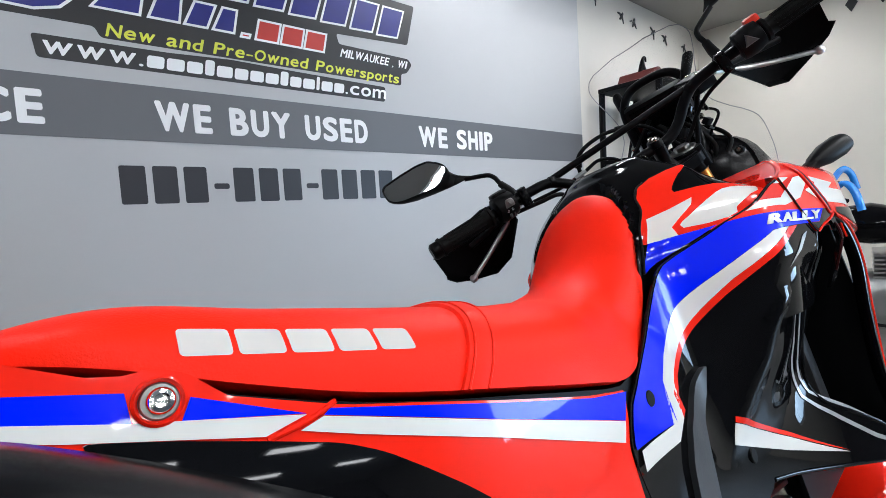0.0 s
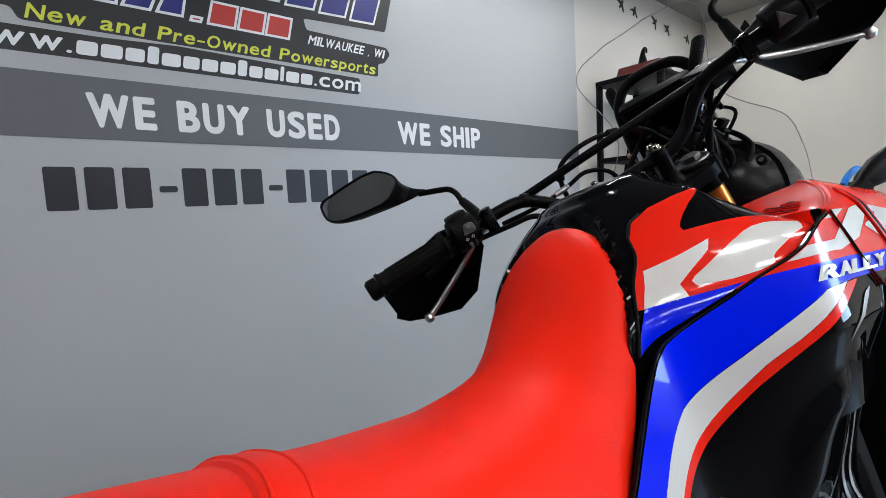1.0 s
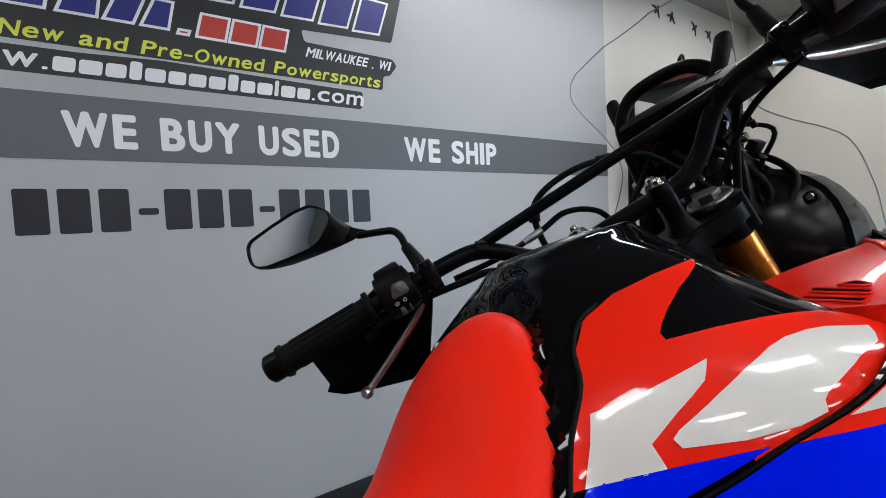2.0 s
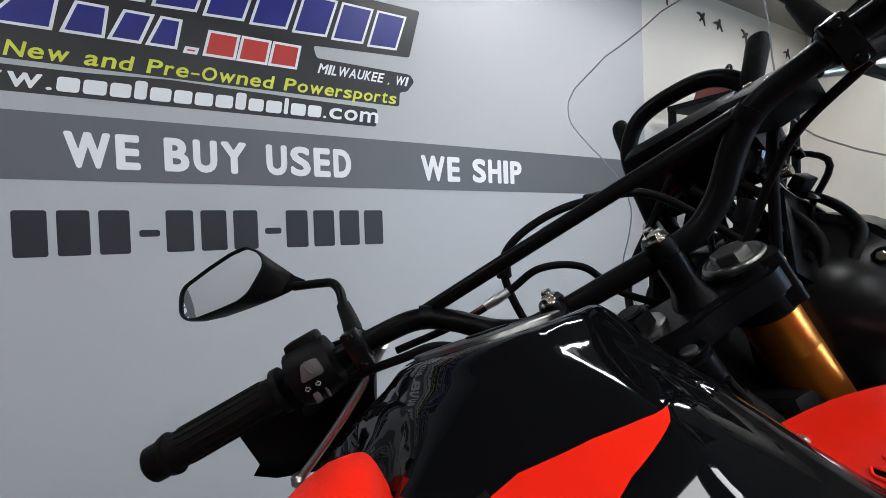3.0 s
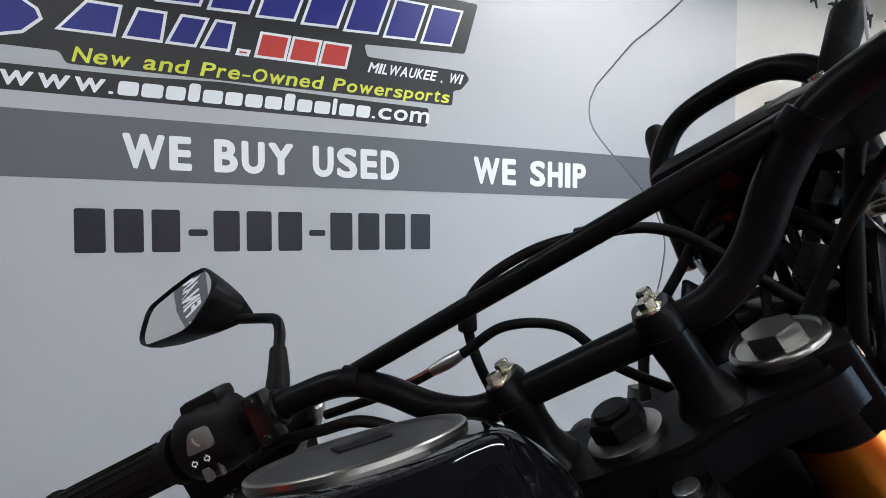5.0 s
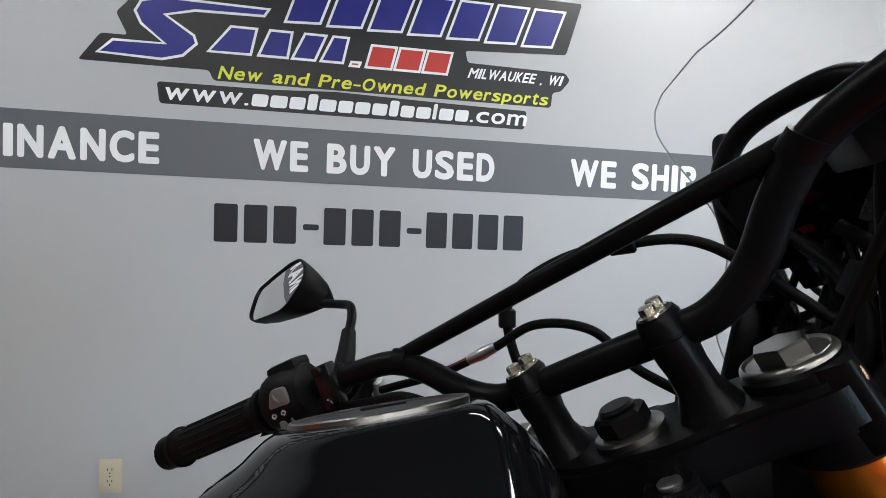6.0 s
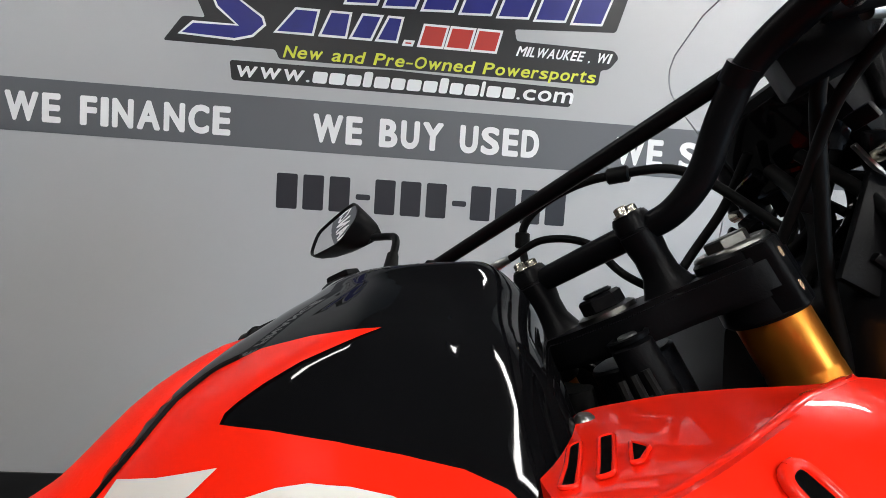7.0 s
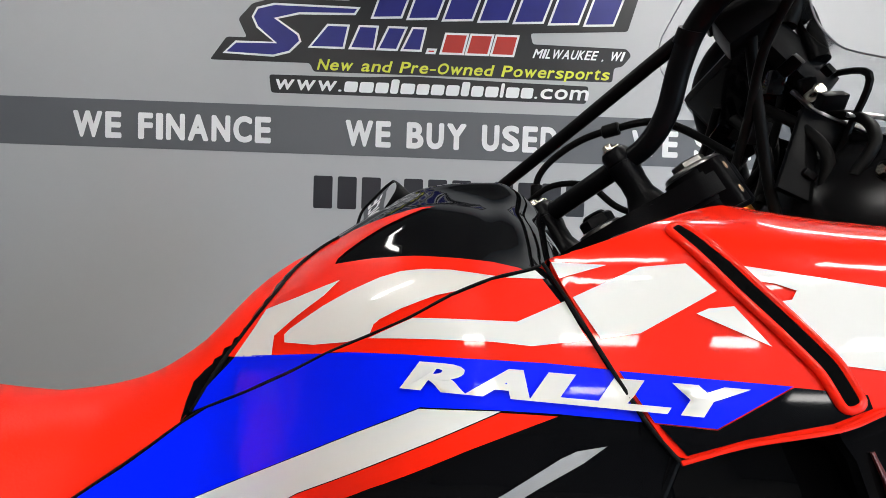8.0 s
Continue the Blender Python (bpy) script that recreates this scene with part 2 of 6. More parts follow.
def panel(poly, half, thick=0.003, proud=0.0, mirror=False, step=0.014):
    """A shell over the bodywork: the polygon in x and z laid on the half width half(x, z)."""
    bm = fill(list(poly), step)
    s = 1 if mirror else -1
    layer = bm.verts.layers.float_vector.new("true_normal")
    outer = list(bm.verts)
    e = 0.007
    for v in outer:
        x, z = v.co.x, v.co.z
        v.co.y = s * (half(x, z) + proud)
        v[layer] = Vector((half(x - e, z) - half(x + e, z), s * 2 * e, half(x, z - e) - half(x, z + e))).normalized()
    if thick:
        bmesh.ops.recalc_face_normals(bm, faces=bm.faces)
        ret = bmesh.ops.extrude_face_region(bm, geom=list(bm.faces))
        for v in [g for g in ret["geom"] if isinstance(g, bmesh.types.BMVert)]:
            v.co.y -= s * thick
    return bm


def lettering(text, x0, x1, z0, z1, bold=0.0, slant=0.0, depth=0.0006):
    """Built-in font letters that fill a rectangle in x and z, facing -y."""
    cu = bpy.data.curves.new("letters", "FONT")
    cu.body, cu.offset, cu.resolution_u = text, bold, 4
    cu.extrude = 0.0
    ob = bpy.data.objects.new("letters", cu)
    me = bpy.data.meshes.new_from_object(ob)
    bm = bmesh.new()
    bm.from_mesh(me)
    bpy.data.objects.remove(ob)
    bpy.data.meshes.remove(me)
    xs, ys = [v.co.x for v in bm.verts], [v.co.y for v in bm.verts]
    ax, bx, ay, by = min(xs), max(xs), min(ys), max(ys)
    for v in bm.verts:
        fx, fz = (v.co.x - ax) / (bx - ax), (v.co.y - ay) / (by - ay)
        v.co = (x0 + fx * (x1 - x0) + slant * (fz - 0.5), 0.0, z0 + fz * (z1 - z0))
    bmesh.ops.remove_doubles(bm, verts=bm.verts, dist=1e-6)
    if depth:
        ret = bmesh.ops.extrude_face_region(bm, geom=list(bm.faces))
        for v in [g for g in ret["geom"] if isinstance(g, bmesh.types.BMVert)]:
            v.co.y -= depth
    return bm


def slab(poly, y, depth, bm=None):
    """A flat plate in x and z at y, depth thick towards -y."""
    bm = bm or bmesh.new()
    f = bm.faces.new([bm.verts.new((x, y, z)) for x, z in poly])
    ret = bmesh.ops.extrude_face_region(bm, geom=[f])
    for v in [g for g in ret["geom"] if isinstance(g, bmesh.types.BMVert)]:
        v.co.y -= depth
    return bm


# ---- room ----
thing("floor", box(ROOM_X - 0.2, ROOM_Y - 0.2, -0.2, WALL_X + 0.2, 0.2, 0.0), FLOOR, "dull grey showroom floor", "floor", "structure", smooth=False)
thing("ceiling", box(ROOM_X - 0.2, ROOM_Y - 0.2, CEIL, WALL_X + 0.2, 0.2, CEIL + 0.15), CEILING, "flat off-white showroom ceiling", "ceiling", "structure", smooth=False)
thing("wall_north", box(ROOM_X - 0.2, 0.0, 0.0, WALL_X, 0.2, CEIL), WALL_WHITE, "cream painted wall behind the motorcycle", "wall", "structure", smooth=False)
thing("wall_west", box(ROOM_X - 0.2, ROOM_Y, 0.0, ROOM_X, 0.0, CEIL), WALL_DARK, "plain dark painted wall", "wall", "structure", smooth=False)
wrap = thing("wall_covering", box(ROOM_X + 0.01, -0.004, 0.121, 2.068, -0.0005, CEIL - 0.002), WALL_GREY, "light grey printed vinyl covering on the wall", "wall covering", "structure", smooth=False)
part("band", box(ROOM_X + 0.01, -0.0052, 1.380, 2.068, -0.0042, 1.568), BAND_GREY, wrap, "dark grey printed band", smooth=False)

# end wall with a wide shop window, beyond the second motorcycle
east = box(WALL_X, WIN1, 0.0, WALL_X + 0.2, 0.2, CEIL)
box(WALL_X, ROOM_Y, 0.0, WALL_X + 0.2, WIN0, CEIL, bm=east)
box(WALL_X, WIN0, 0.0, WALL_X + 0.2, WIN1, SILL, bm=east)
box(WALL_X, WIN0, HEAD, WALL_X + 0.2, WIN1, CEIL, bm=east)
thing("wall_east", east, WALL_WHITE, "cream painted end wall with a wide shop window", "wall", "structure", smooth=False)
thing("wall_south", box(ROOM_X - 0.2, ROOM_Y - 0.2, 0.0, WALL_X + 0.2, ROOM_Y, CEIL), WALL_DARK, "plain dark painted wall", "wall", "structure", smooth=False)
win = tagged(new("window_1"), "wide shop window in aluminium frames", "window", kind="structure")
for i in range(4):
    wy = WIN0 + 0.03 + (WIN1 - WIN0 - 0.06) * i / 3
    part("mullion", box(WALL_X + 0.05, wy - 0.03, SILL, WALL_X + 0.13, wy + 0.03, HEAD, 0.004), FRAME_ALU, win)
for z in (SILL, 1.0, HEAD - 0.06):
    part("rail", box(WALL_X + 0.06, WIN0 + 0.03, z, WALL_X + 0.12, WIN1 - 0.03, z + 0.06, 0.004), FRAME_ALU, win)
for i in range(3):
    wy, ww = WIN0 + 0.03 + (WIN1 - WIN0 - 0.06) * i / 3, (WIN1 - WIN0 - 0.06) / 3
    pane = part("pane", box(WALL_X + 0.087, wy + 0.03, SILL + 0.06, WALL_X + 0.095, wy + ww - 0.03, HEAD - 0.06), GLASS, win, smooth=False)
    pane.visible_shadow = False
thing("ground", box(-60, -80, -0.40, 60, 80, -0.21), PAVING, "pale concrete forecourt outside the window", "ground", "structure", smooth=False)
thing("baseboard", box(ROOM_X + 0.01, -0.014, 0.004, WALL_X - 0.002, -0.0045, 0.121, 0.002), BASE, "black vinyl baseboard along the wall", "baseboard", "structure")
thing("baseboard_east", box(WALL_X - 0.012, WIN1 + 0.02, 0.004, WALL_X - 0.001, -0.016, 0.121, 0.002), BASE, "black vinyl baseboard along the end wall", "baseboard", "structure")


def ceiling_light(x, y, hx, hy):
    ob = holder("ceiling_light", "recessed white ceiling light panel, switched on", "ceiling light", pose(x, y, CEIL), "ceiling lights")
    bm = box(-hx - 0.04, -hy - 0.04, -0.022, hx + 0.04, -hy, -0.001)
    box(-hx - 0.04, hy, -0.022, hx + 0.04, hy + 0.04, -0.001, bm=bm)
    box(-hx - 0.04, -hy, -0.022, -hx, hy, -0.001, bm=bm)
    box(hx, -hy, -0.022, hx + 0.04, hy, -0.001, bm=bm)
    part("frame", bm, SIGN_WHITE, ob, smooth=False)
    part("diffuser", box(-hx + 0.001, -hy + 0.001, -0.015, hx - 0.001, hy - 0.001, -0.003), DIFFUSER, ob, smooth=False)


for lx, ly, watts in TROFFERS:
    ceiling_light(lx, ly, 0.57, 0.04)
for iy in range(4):
    for ix in range(4):
        ceiling_light(-1.2 + 1.3 * ix, -2.7 - 1.35 * iy, 0.26, 0.11)

# ---- printed sign on the wall covering ----
Y0 = -0.0052  # face of the band
sign = tagged(new("wall_sign"), "printed shop sign with large letters on grey vinyl", "sign")


WIDE = {"W": 90, "E": 50, "B": 56, "U": 57, "Y": 64, "S": 58, "D": 56, "F": 46, "I": 22, "N": 58, "A": 64, "C": 58, "H": 58, "P": 54, "M": 74, "L": 42, "K": 54, ",": 16, "-": 34,
        "e": 48, "w": 66, "a": 48, "n": 48, "d": 48, "r": 34, "O": 60, "o": 50, "s": 44, "p": 48, "t": 34, "c": 46, "m": 72, ".": 12}


def words(text, x0, x1, z0, z1, mat, y, bold, slant=0.0, label="", gap=9, space=42, fat=0.0):
    """A printed line: one part for each letter, each drawn to its own width."""
    total = sum(space if c == " " else WIDE[c] + gap for c in text) - gap
    at, k = x0, (x1 - x0) / total
    for c in text:
        if c == " ":
            at += space * k
            continue
        w, h = WIDE[c] * k, z1 - z0
        lo, hi = (-0.26, 0.72) if c in "p" else (-0.12, 0.12) if c == "," else (0.30, 0.44) if c == "-" else (0.0, 0.16) if c == "." else (0.0, 0.74) if c in "ewanroscm" else (0.0, 0.95) if c == "t" else (0.0, 1.0)
        shift = slant * (lo + hi - 1) / 2
        bm = lettering(c, at + fat, at + w - fat, z0 + h * lo + fat, z0 + h * hi - fat, bold, slant * (hi - lo), 0.0)
        for v in bm.verts:
            v.co.x += shift
        if fat:
            for n in range(10):
                dx, dz = fat * math.cos(n * math.pi / 5), fat * math.sin(n * math.pi / 5)
                twin = lettering(c, at + fat + dx, at + w - fat + dx, z0 + h * lo + fat + dz, z0 + h * hi - fat + dz, bold, slant * (hi - lo), 0.0)
                for v in twin.verts:
                    v.co.x += shift
                    v.co.y -= 0.00003 * (n + 1)
                me = bpy.data.meshes.new("twin")
                twin.to_mesh(me)
                twin.free()
                bm.from_mesh(me)
                bpy.data.meshes.remove(me)
        ob = part("letter", bm, mat, sign, label, smooth=False)
        ob.location.y = y
        at += (WIDE[c] + gap) * k


words("WE FINANCE", -1.587, -0.803, 1.416, 1.521, SIGN_WHITE, Y0 - 0.0004, 0.0, label="white letter of the words WE FINANCE", fat=0.0054)
words("WE BUY USED", -0.508, 0.340, 1.416, 1.521, SIGN_WHITE, Y0 - 0.0004, 0.0, label="white letter of the words WE BUY USED", fat=0.0054)
words("WE SHIP", 0.637, 1.166, 1.416, 1.521, SIGN_WHITE, Y0 - 0.0004, 0.0, label="white letter of the words WE SHIP", fat=0.0054)


def bars(cells, z0, z1, mat, y, slant=0.0, name="bar", label="", depth=0.0006, r=0.008):
    """A row of plain blocks, one for each character; cells are (x0, x1, height from, height to)."""
    for a, b, lo, hi in cells:
        p = [(a - slant * (0.5 - lo), z0 + (z1 - z0) * lo), (b - slant * (0.5 - lo), z0 + (z1 - z0) * lo),
             (b + slant * (hi - 0.5), z0 + (z1 - z0) * hi), (a + slant * (hi - 0.5), z0 + (z1 - z0) * hi)]
        part(name, slab(rounded(p, r), y, depth), mat, sign, label, smooth=False)


# the number row is kept as plain blocks
digits = []
px = -0.634
for ch in "000-000-0000":
    wide = 0.066 if ch == "-" else 0.090
    digits.append((px + 0.006, px + wide - 0.006, 0.38, 0.54) if ch == "-" else (px + 0.004, px + wide - 0.010, 0.0, 1.0))
    px += wide + 0.0065
bars(digits, 1.166, 1.296, SIGN_DARK, -0.0042, label="dark block in the number row")

# shop logo: black backing, plain coloured blocks, two readable lines
back = [(-1.05, 1.738), (-0.985, 1.829), (-0.905, 1.829), (-0.94, 1.90), (-0.885, 1.962), (-0.80, 1.985), (-0.50, 1.985), (-0.50, 2.10), (0.655, 2.10),
        (0.60, 1.905), (0.215, 1.885), (0.225, 1.843), (0.60, 1.838), (0.620, 1.812), (0.585, 1.768), (0.553, 1.762), (0.548, 1.705), (-0.64, 1.705), (-0.655, 1.738)]
part("backing", slab(rounded(back, 0.012), -0.0042, 0.0006), SIGN_BLACK, sign, "black printed backing shape", smooth=False)
part("backing", slab(rounded([(-0.806, 1.617), (0.447, 1.617), (0.455, 1.686), (0.20, 1.690), (0.0, 1.694), (-0.24, 1.700), (-0.45, 1.690), (-0.815, 1.688)], 0.012), -0.0042, 0.0006), SIGN_BLACK, sign, "black printed strip", smooth=False)
words("New and Pre-Owned Powersports", -0.622, 0.538, 1.712, 1.756, SIGN_YELLOW, -0.0049, 0.0, 0.010, "yellow letter of a printed line", fat=0.0013)
words("MILWAUKEE , WI", 0.232, 0.590, 1.789, 1.826, SIGN_WHITE, -0.0049, 0.0, 0.012, "white letter of a printed line", fat=0.0011)
# web address as plain white blocks
cells, px = [], -0.790
for wide in (0.088, 0.088, 0.088, 0.022, 0.062, 0.066, 0.062, 0.042, 0.066, 0.060, 0.062, 0.062, 0.042, 0.058, 0.062, 0.024, 0.062, 0.058, 0.022, 0.056, 0.062, 0.090):
    tall = 1.0 if wide in (0.042, 0.024) else 0.74
    cells.append((px, px + wide - 0.010, 0.0, 0.16 if wide == 0.022 else tall))
    px += wide * 0.962
bars(cells[4:-4], 1.630, 1.686, SIGN_WHITE, -0.0049, 0.008, label="white block in the address strip", r=0.010)
words("www.", cells[0][0], cells[3][1], 1.630, 1.686, SIGN_WHITE, -0.0049, 0.0, 0.008, "white letter of the address strip", fat=0.0016)
words(".com", cells[-4][0], cells[-1][1], 1.630, 1.686, SIGN_WHITE, -0.0049, 0.0, 0.008, "white letter of the address strip", fat=0.0016)


def outlined(poly, fill_mat, label):
    part("shape", slab(poly, -0.0049, 0.0004), SIGN_WHITE, sign, "white outline shape", smooth=False)
    c = [sum(p[i] for p in poly) / len(poly) for i in (0, 1)]
    inner = []
    n = len(poly)
    area = sum(poly[i][0] * poly[(i + 1) % n][1] - poly[(i + 1) % n][0] * poly[i][1] for i in range(n))
    for i in range(n):
        a, b, d = (Vector(poly[i - 1]), Vector(poly[i]), Vector(poly[(i + 1) % n]))
        n1, n2 = Vector((-(b - a).y, (b - a).x)).normalized(), Vector((-(d - b).y, (d - b).x)).normalized()
        if area < 0:
            n1, n2 = -n1, -n2
        mid = (n1 + n2).normalized()
        inner.append(tuple(b + mid * min(0.0085 / max(0.35, mid.dot(n1)), 0.016)))
    part("shape", slab(inner, -0.0054, 0.0004), fill_mat, sign, label, smooth=False)


outlined([(-1.0, 1.765), (-0.80, 1.757), (-0.735, 1.775), (-0.69, 1.82), (-0.70, 1.85), (-0.785, 1.905), (-0.70, 1.925), (-0.48, 1.930), (-0.46, 1.962),
          (-0.80, 1.966), (-0.868, 1.948), (-0.888, 1.91), (-0.868, 1.868), (-0.80, 1.815), (-0.95, 1.815)], SIGN_BLUE, "blue logo block")
for a, b, c, d in ((-0.665, -0.590, -0.500, -0.520), (-0.505, -0.465, -0.385, -0.400), (-0.395, -0.350, -0.270, -0.310), (-0.300, -0.255, -0.195, -0.215)):
    outlined([(a, 1.797), (d, 1.797), (c, 1.893), (b, 1.893)], SIGN_BLUE, "blue logo block")
outlined([(-0.200, 1.790), (-0.160, 1.790), (-0.152, 1.812), (-0.192, 1.812)], SIGN_RED, "red logo block")
for a in (-0.145, -0.045, 0.055):
    outlined([(a, 1.790), (a + 0.098, 1.790), (a + 0.118, 1.876), (a + 0.022, 1.876)], SIGN_RED, "red logo block")
for k in range(7):
    a = -0.42 + 0.140 * k
    outlined([(a, 1.918), (a + 0.125, 1.924), (a + 0.175, 2.065), (a + 0.050, 2.065)], SIGN_BLUE, "blue logo block")

# ---- outlet ----
outlet = holder("electrical_outlet", "ivory double wall outlet with cover plate", "outlet", pose(-0.937, -0.004, 0.374))
part("plate", box(-0.035, -0.006, -0.057, 0.035, 0.0, 0.057, 0.003), IVORY, outlet)
for z in (0.0195, -0.0195):
    bm = bmesh.new()
    slab(rounded([(-0.017, z - 0.0145), (0.017, z - 0.0145), (0.017, z + 0.0145), (-0.017, z + 0.0145)], 0.008), -0.006, 0.0018, bm)
    face = part("socket", bm, IVORY, outlet)
    bm = box(-0.0075, -0.0084, z + 0.001, -0.0055, -0.0077, z + 0.009)
    box(0.0055, -0.0084, z + 0.001, 0.0075, -0.0077, z + 0.009, bm=bm)
    box(-0.002, -0.0084, z - 0.010, 0.002, -0.0077, z - 0.005, bm=bm)
    part("slot", bm, IVORY_DARK, face, smooth=False)
part("screw", cyl((0, -0.0058, 0), (0, -0.0072, 0), 0.0025, bevel=0.0004, seg=12), STEEL, outlet)

# ---- stuck-on wall shapes ----


def wall_bird(x, z, s, turn):
    half = [(0.0, 0.0), (0.05, 0.012), (0.09, 0.055), (0.072, 0.058), (0.04, 0.035), (0.012, 0.032), (0.010, 0.075), (-0.012, 0.075), (-0.014, 0.030),
            (-0.045, 0.030), (-0.080, 0.048), (-0.095, 0.040), (-0.050, 0.008), (-0.02, -0.012), (-0.012, -0.045), (0.012, -0.045), (0.018, -0.012)]
    poly = [(s * (px * math.cos(turn) - pz * math.sin(turn)), s * (px * math.sin(turn) + pz * math.cos(turn))) for px, pz in half]
    thing("wall_decal", slab(poly, 0.0, 0.004), SIGN_BLACK, "flat black bird-shaped decal on the cream wall", "wall decal", group="wall decals", smooth=False, m=pose(x, -0.0005, z))


for i, (x, z) in enumerate(((2.30, 2.55), (2.663, 2.50), (2.844, 2.492), (3.167, 2.478), (3.377, 2.469), (3.75, 2.46))):
    wall_bird(x, z, 0.62, 2.1 + 0.3 * (i % 3))
for y in (-0.35, -0.60, -1.12, -1.30, -1.67, -1.95, -2.4):
    thing("wall_decal", slab([(0, -0.062), (0.038, 0), (0, 0.062), (-0.038, 0)], 0.0, 0.004), SIGN_BLACK, "small black diamond decal on the cream end wall", "wall decal",
          group="wall decals", smooth=False, m=pose(WALL_X - 0.0005, y, 2.50, 0, 0, -90))

# ---- motorcycle ----
# bike axes: x ahead, y to its left, z up its own middle plane; it leans on its stand towards the wall
BIKE = pose(0.0306, -1.8279, -0.0277, -18.01, 0.62, 1.75) @ Matrix.Scale(0.9783, 4)
bike = holder("motorcycle", "red, blue and white adventure motorcycle leaning on its side stand", "motorcycle", BIKE)
# steering axes: origin at the stem nut, z up the steering axis, bars turned to the left
STEER = pose(0, 0, 1.23, 0, -28.0, 0) @ pose(0, 0, 0, 0, 0, 38.7)


def spart(name, bm, mat, parent=None, label="", smooth=True):
    """A part in steering axes."""
    bmesh.ops.transform(bm, matrix=STEER, verts=bm.verts)
    return part(name, bm, mat, parent or bike, label, smooth)


def spline(xs, ys):
    xs, ys = np.array(xs, float), np.array(ys, float)
    h, n = np.diff(xs), len(xs)
    d = np.diff(ys) / h
    m = np.zeros(n)
    m[0], m[-1] = d[0], d[-1]
    for i in range(1, n - 1):
        if d[i - 1] * d[i] > 0:
            w1, w2 = 2 * h[i] + h[i - 1], h[i] + 2 * h[i - 1]
            m[i] = (w1 + w2) / (w1 / d[i - 1] + w2 / d[i])

    def at(x):
        x = min(max(x, xs[0]), xs[-1])
        i = int(min(max(np.searchsorted(xs, x) - 1, 0), n - 2))
        t = (x - xs[i]) / h[i]
        return float((2 * t**3 - 3 * t**2 + 1) * ys[i] + (t**3 - 2 * t**2 + t) * h[i] * m[i]
                     + (3 * t**2 - 2 * t**3) * ys[i + 1] + (t**3 - t**2) * h[i] * m[i + 1])
    return at

# half widths of the bodywork along the bike, and the crown of the tank
body_raw = spline([-1.05, -0.93, -0.85, -0.70, -0.55, -0.46, -0.40, -0.34, -0.30, -0.266, -0.22, -0.168, -0.10, -0.04, 0.03, 0.10, 0.15, 0.22, 0.32],
                    [0.085, 0.108, 0.118, 0.128, 0.124, 0.112, 0.108, 0.104, 0.108, 0.130, 0.168, 0.205, 0.218, 0.229, 0.238, 0.245, 0.242, 0.220, 0.15])
tank_width = spline([-0.34, -0.30, -0.266, -0.22, -0.168, -0.12, -0.075], [0.090, 0.098, 0.124, 0.165, 0.200, 0.214, 0.214])
tank_crown = spline([-0.34, -0.30, -0.27, -0.237, -0.205, -0.165, -0.13, -0.105], [1.095, 1.143, 1.175, 1.196, 1.2150, 1.231, 1.239, 1.2435])

def body_width(x):
    """The same, eased over a hand's breadth."""
    return (body_raw(x - 0.024) + 2 * body_raw(x - 0.012) + 3 * body_raw(x) + 2 * body_raw(x + 0.012) + body_raw(x + 0.024)) / 9


def side(x, z):
    """Half width of the painted side bodywork at a place along and up the bike."""
    a = min(max((x + 0.36) / 0.26, 0.0), 1.0)
    w = body_width(x) * (1 - 2.0 * a * max(0.0, 1.02 - z) ** 0.95)
    up = max(0.0, z - 1.12)
    return w - (17.0 + 160.0 * max(0.0, x)) * up * up


# across the tank: a broad sloping top, a crease, scooped flanks and full shoulders; broader behind, narrower in front
tank_hump = spline([0.0, 0.17, 0.28, 0.357, 0.44, 0.577, 0.66, 0.70, 0.73, 0.79, 0.87, 0.95, 0.978, 0.992, 1.0], [1.0, 0.998, 0.975, 0.895, 0.785, 0.650, 0.573, 0.535, 0.50, 0.432, 0.360, 0.297, 0.268, 0.235, 0.0])
tank_mid = spline([0.0, 0.17, 0.30, 0.40, 0.486, 0.60, 0.66, 0.70, 0.73, 0.79, 0.87, 0.95, 0.978, 0.992, 1.0], [1.0, 0.992, 0.955, 0.885, 0.805, 0.735, 0.706, 0.683, 0.65, 0.575, 0.470, 0.358, 0.312, 0.270, 0.0])


def tank_nose(x):
    """How much the tank draws in round its front."""
    u = min(max((x + 0.122) / 0.076, 0.0), 1.0)
    return 0.44 + 0.56 * math.sqrt(max(0.0, 1 - u**2.1))


def tank_taper(s, z):
    """The shoulders keep their width at the front, the hump above them draws in."""
    return 1 - (1 - s) * (0.25 + 0.75 * min(max((z - 1.08) / 0.07, 0.0), 1.0))


def tank_raw(x, f):
    if x < -0.17:
        b = min(max((x + 0.25) / 0.08, 0.0), 1.0)
        return b * tank_mid(f) + (1 - b) * (1 - f**2.0) ** 0.5
    b = min((x + 0.17) / 0.05, 1.0)
    return b * tank_hump(f) + (1 - b) * tank_mid(f)


def tank_section(x, f):
    """The same with its creases eased."""
    w = min(max((0.90 - f) / 0.08, 0.0), 1.0)
    if w == 0:
        return tank_raw(x, f)
    soft = (tank_raw(x, max(0.0, f - 0.04)) + 2 * tank_raw(x, max(0.0, f - 0.02)) + 3 * tank_raw(x, f) + 2 * tank_raw(x, f + 0.02) + tank_raw(x, f + 0.04)) / 9
    return w * soft + (1 - w) * tank_raw(x, f)


def tank_side(x, z):
    s = tank_nose(x)
    f = min(max(((z - 1.08) / s + 0.02) / (tank_crown(x) - 1.06), 0.0), 1.0)
    return tank_taper(s, z) * tank_width(x) * tank_section(x, f)


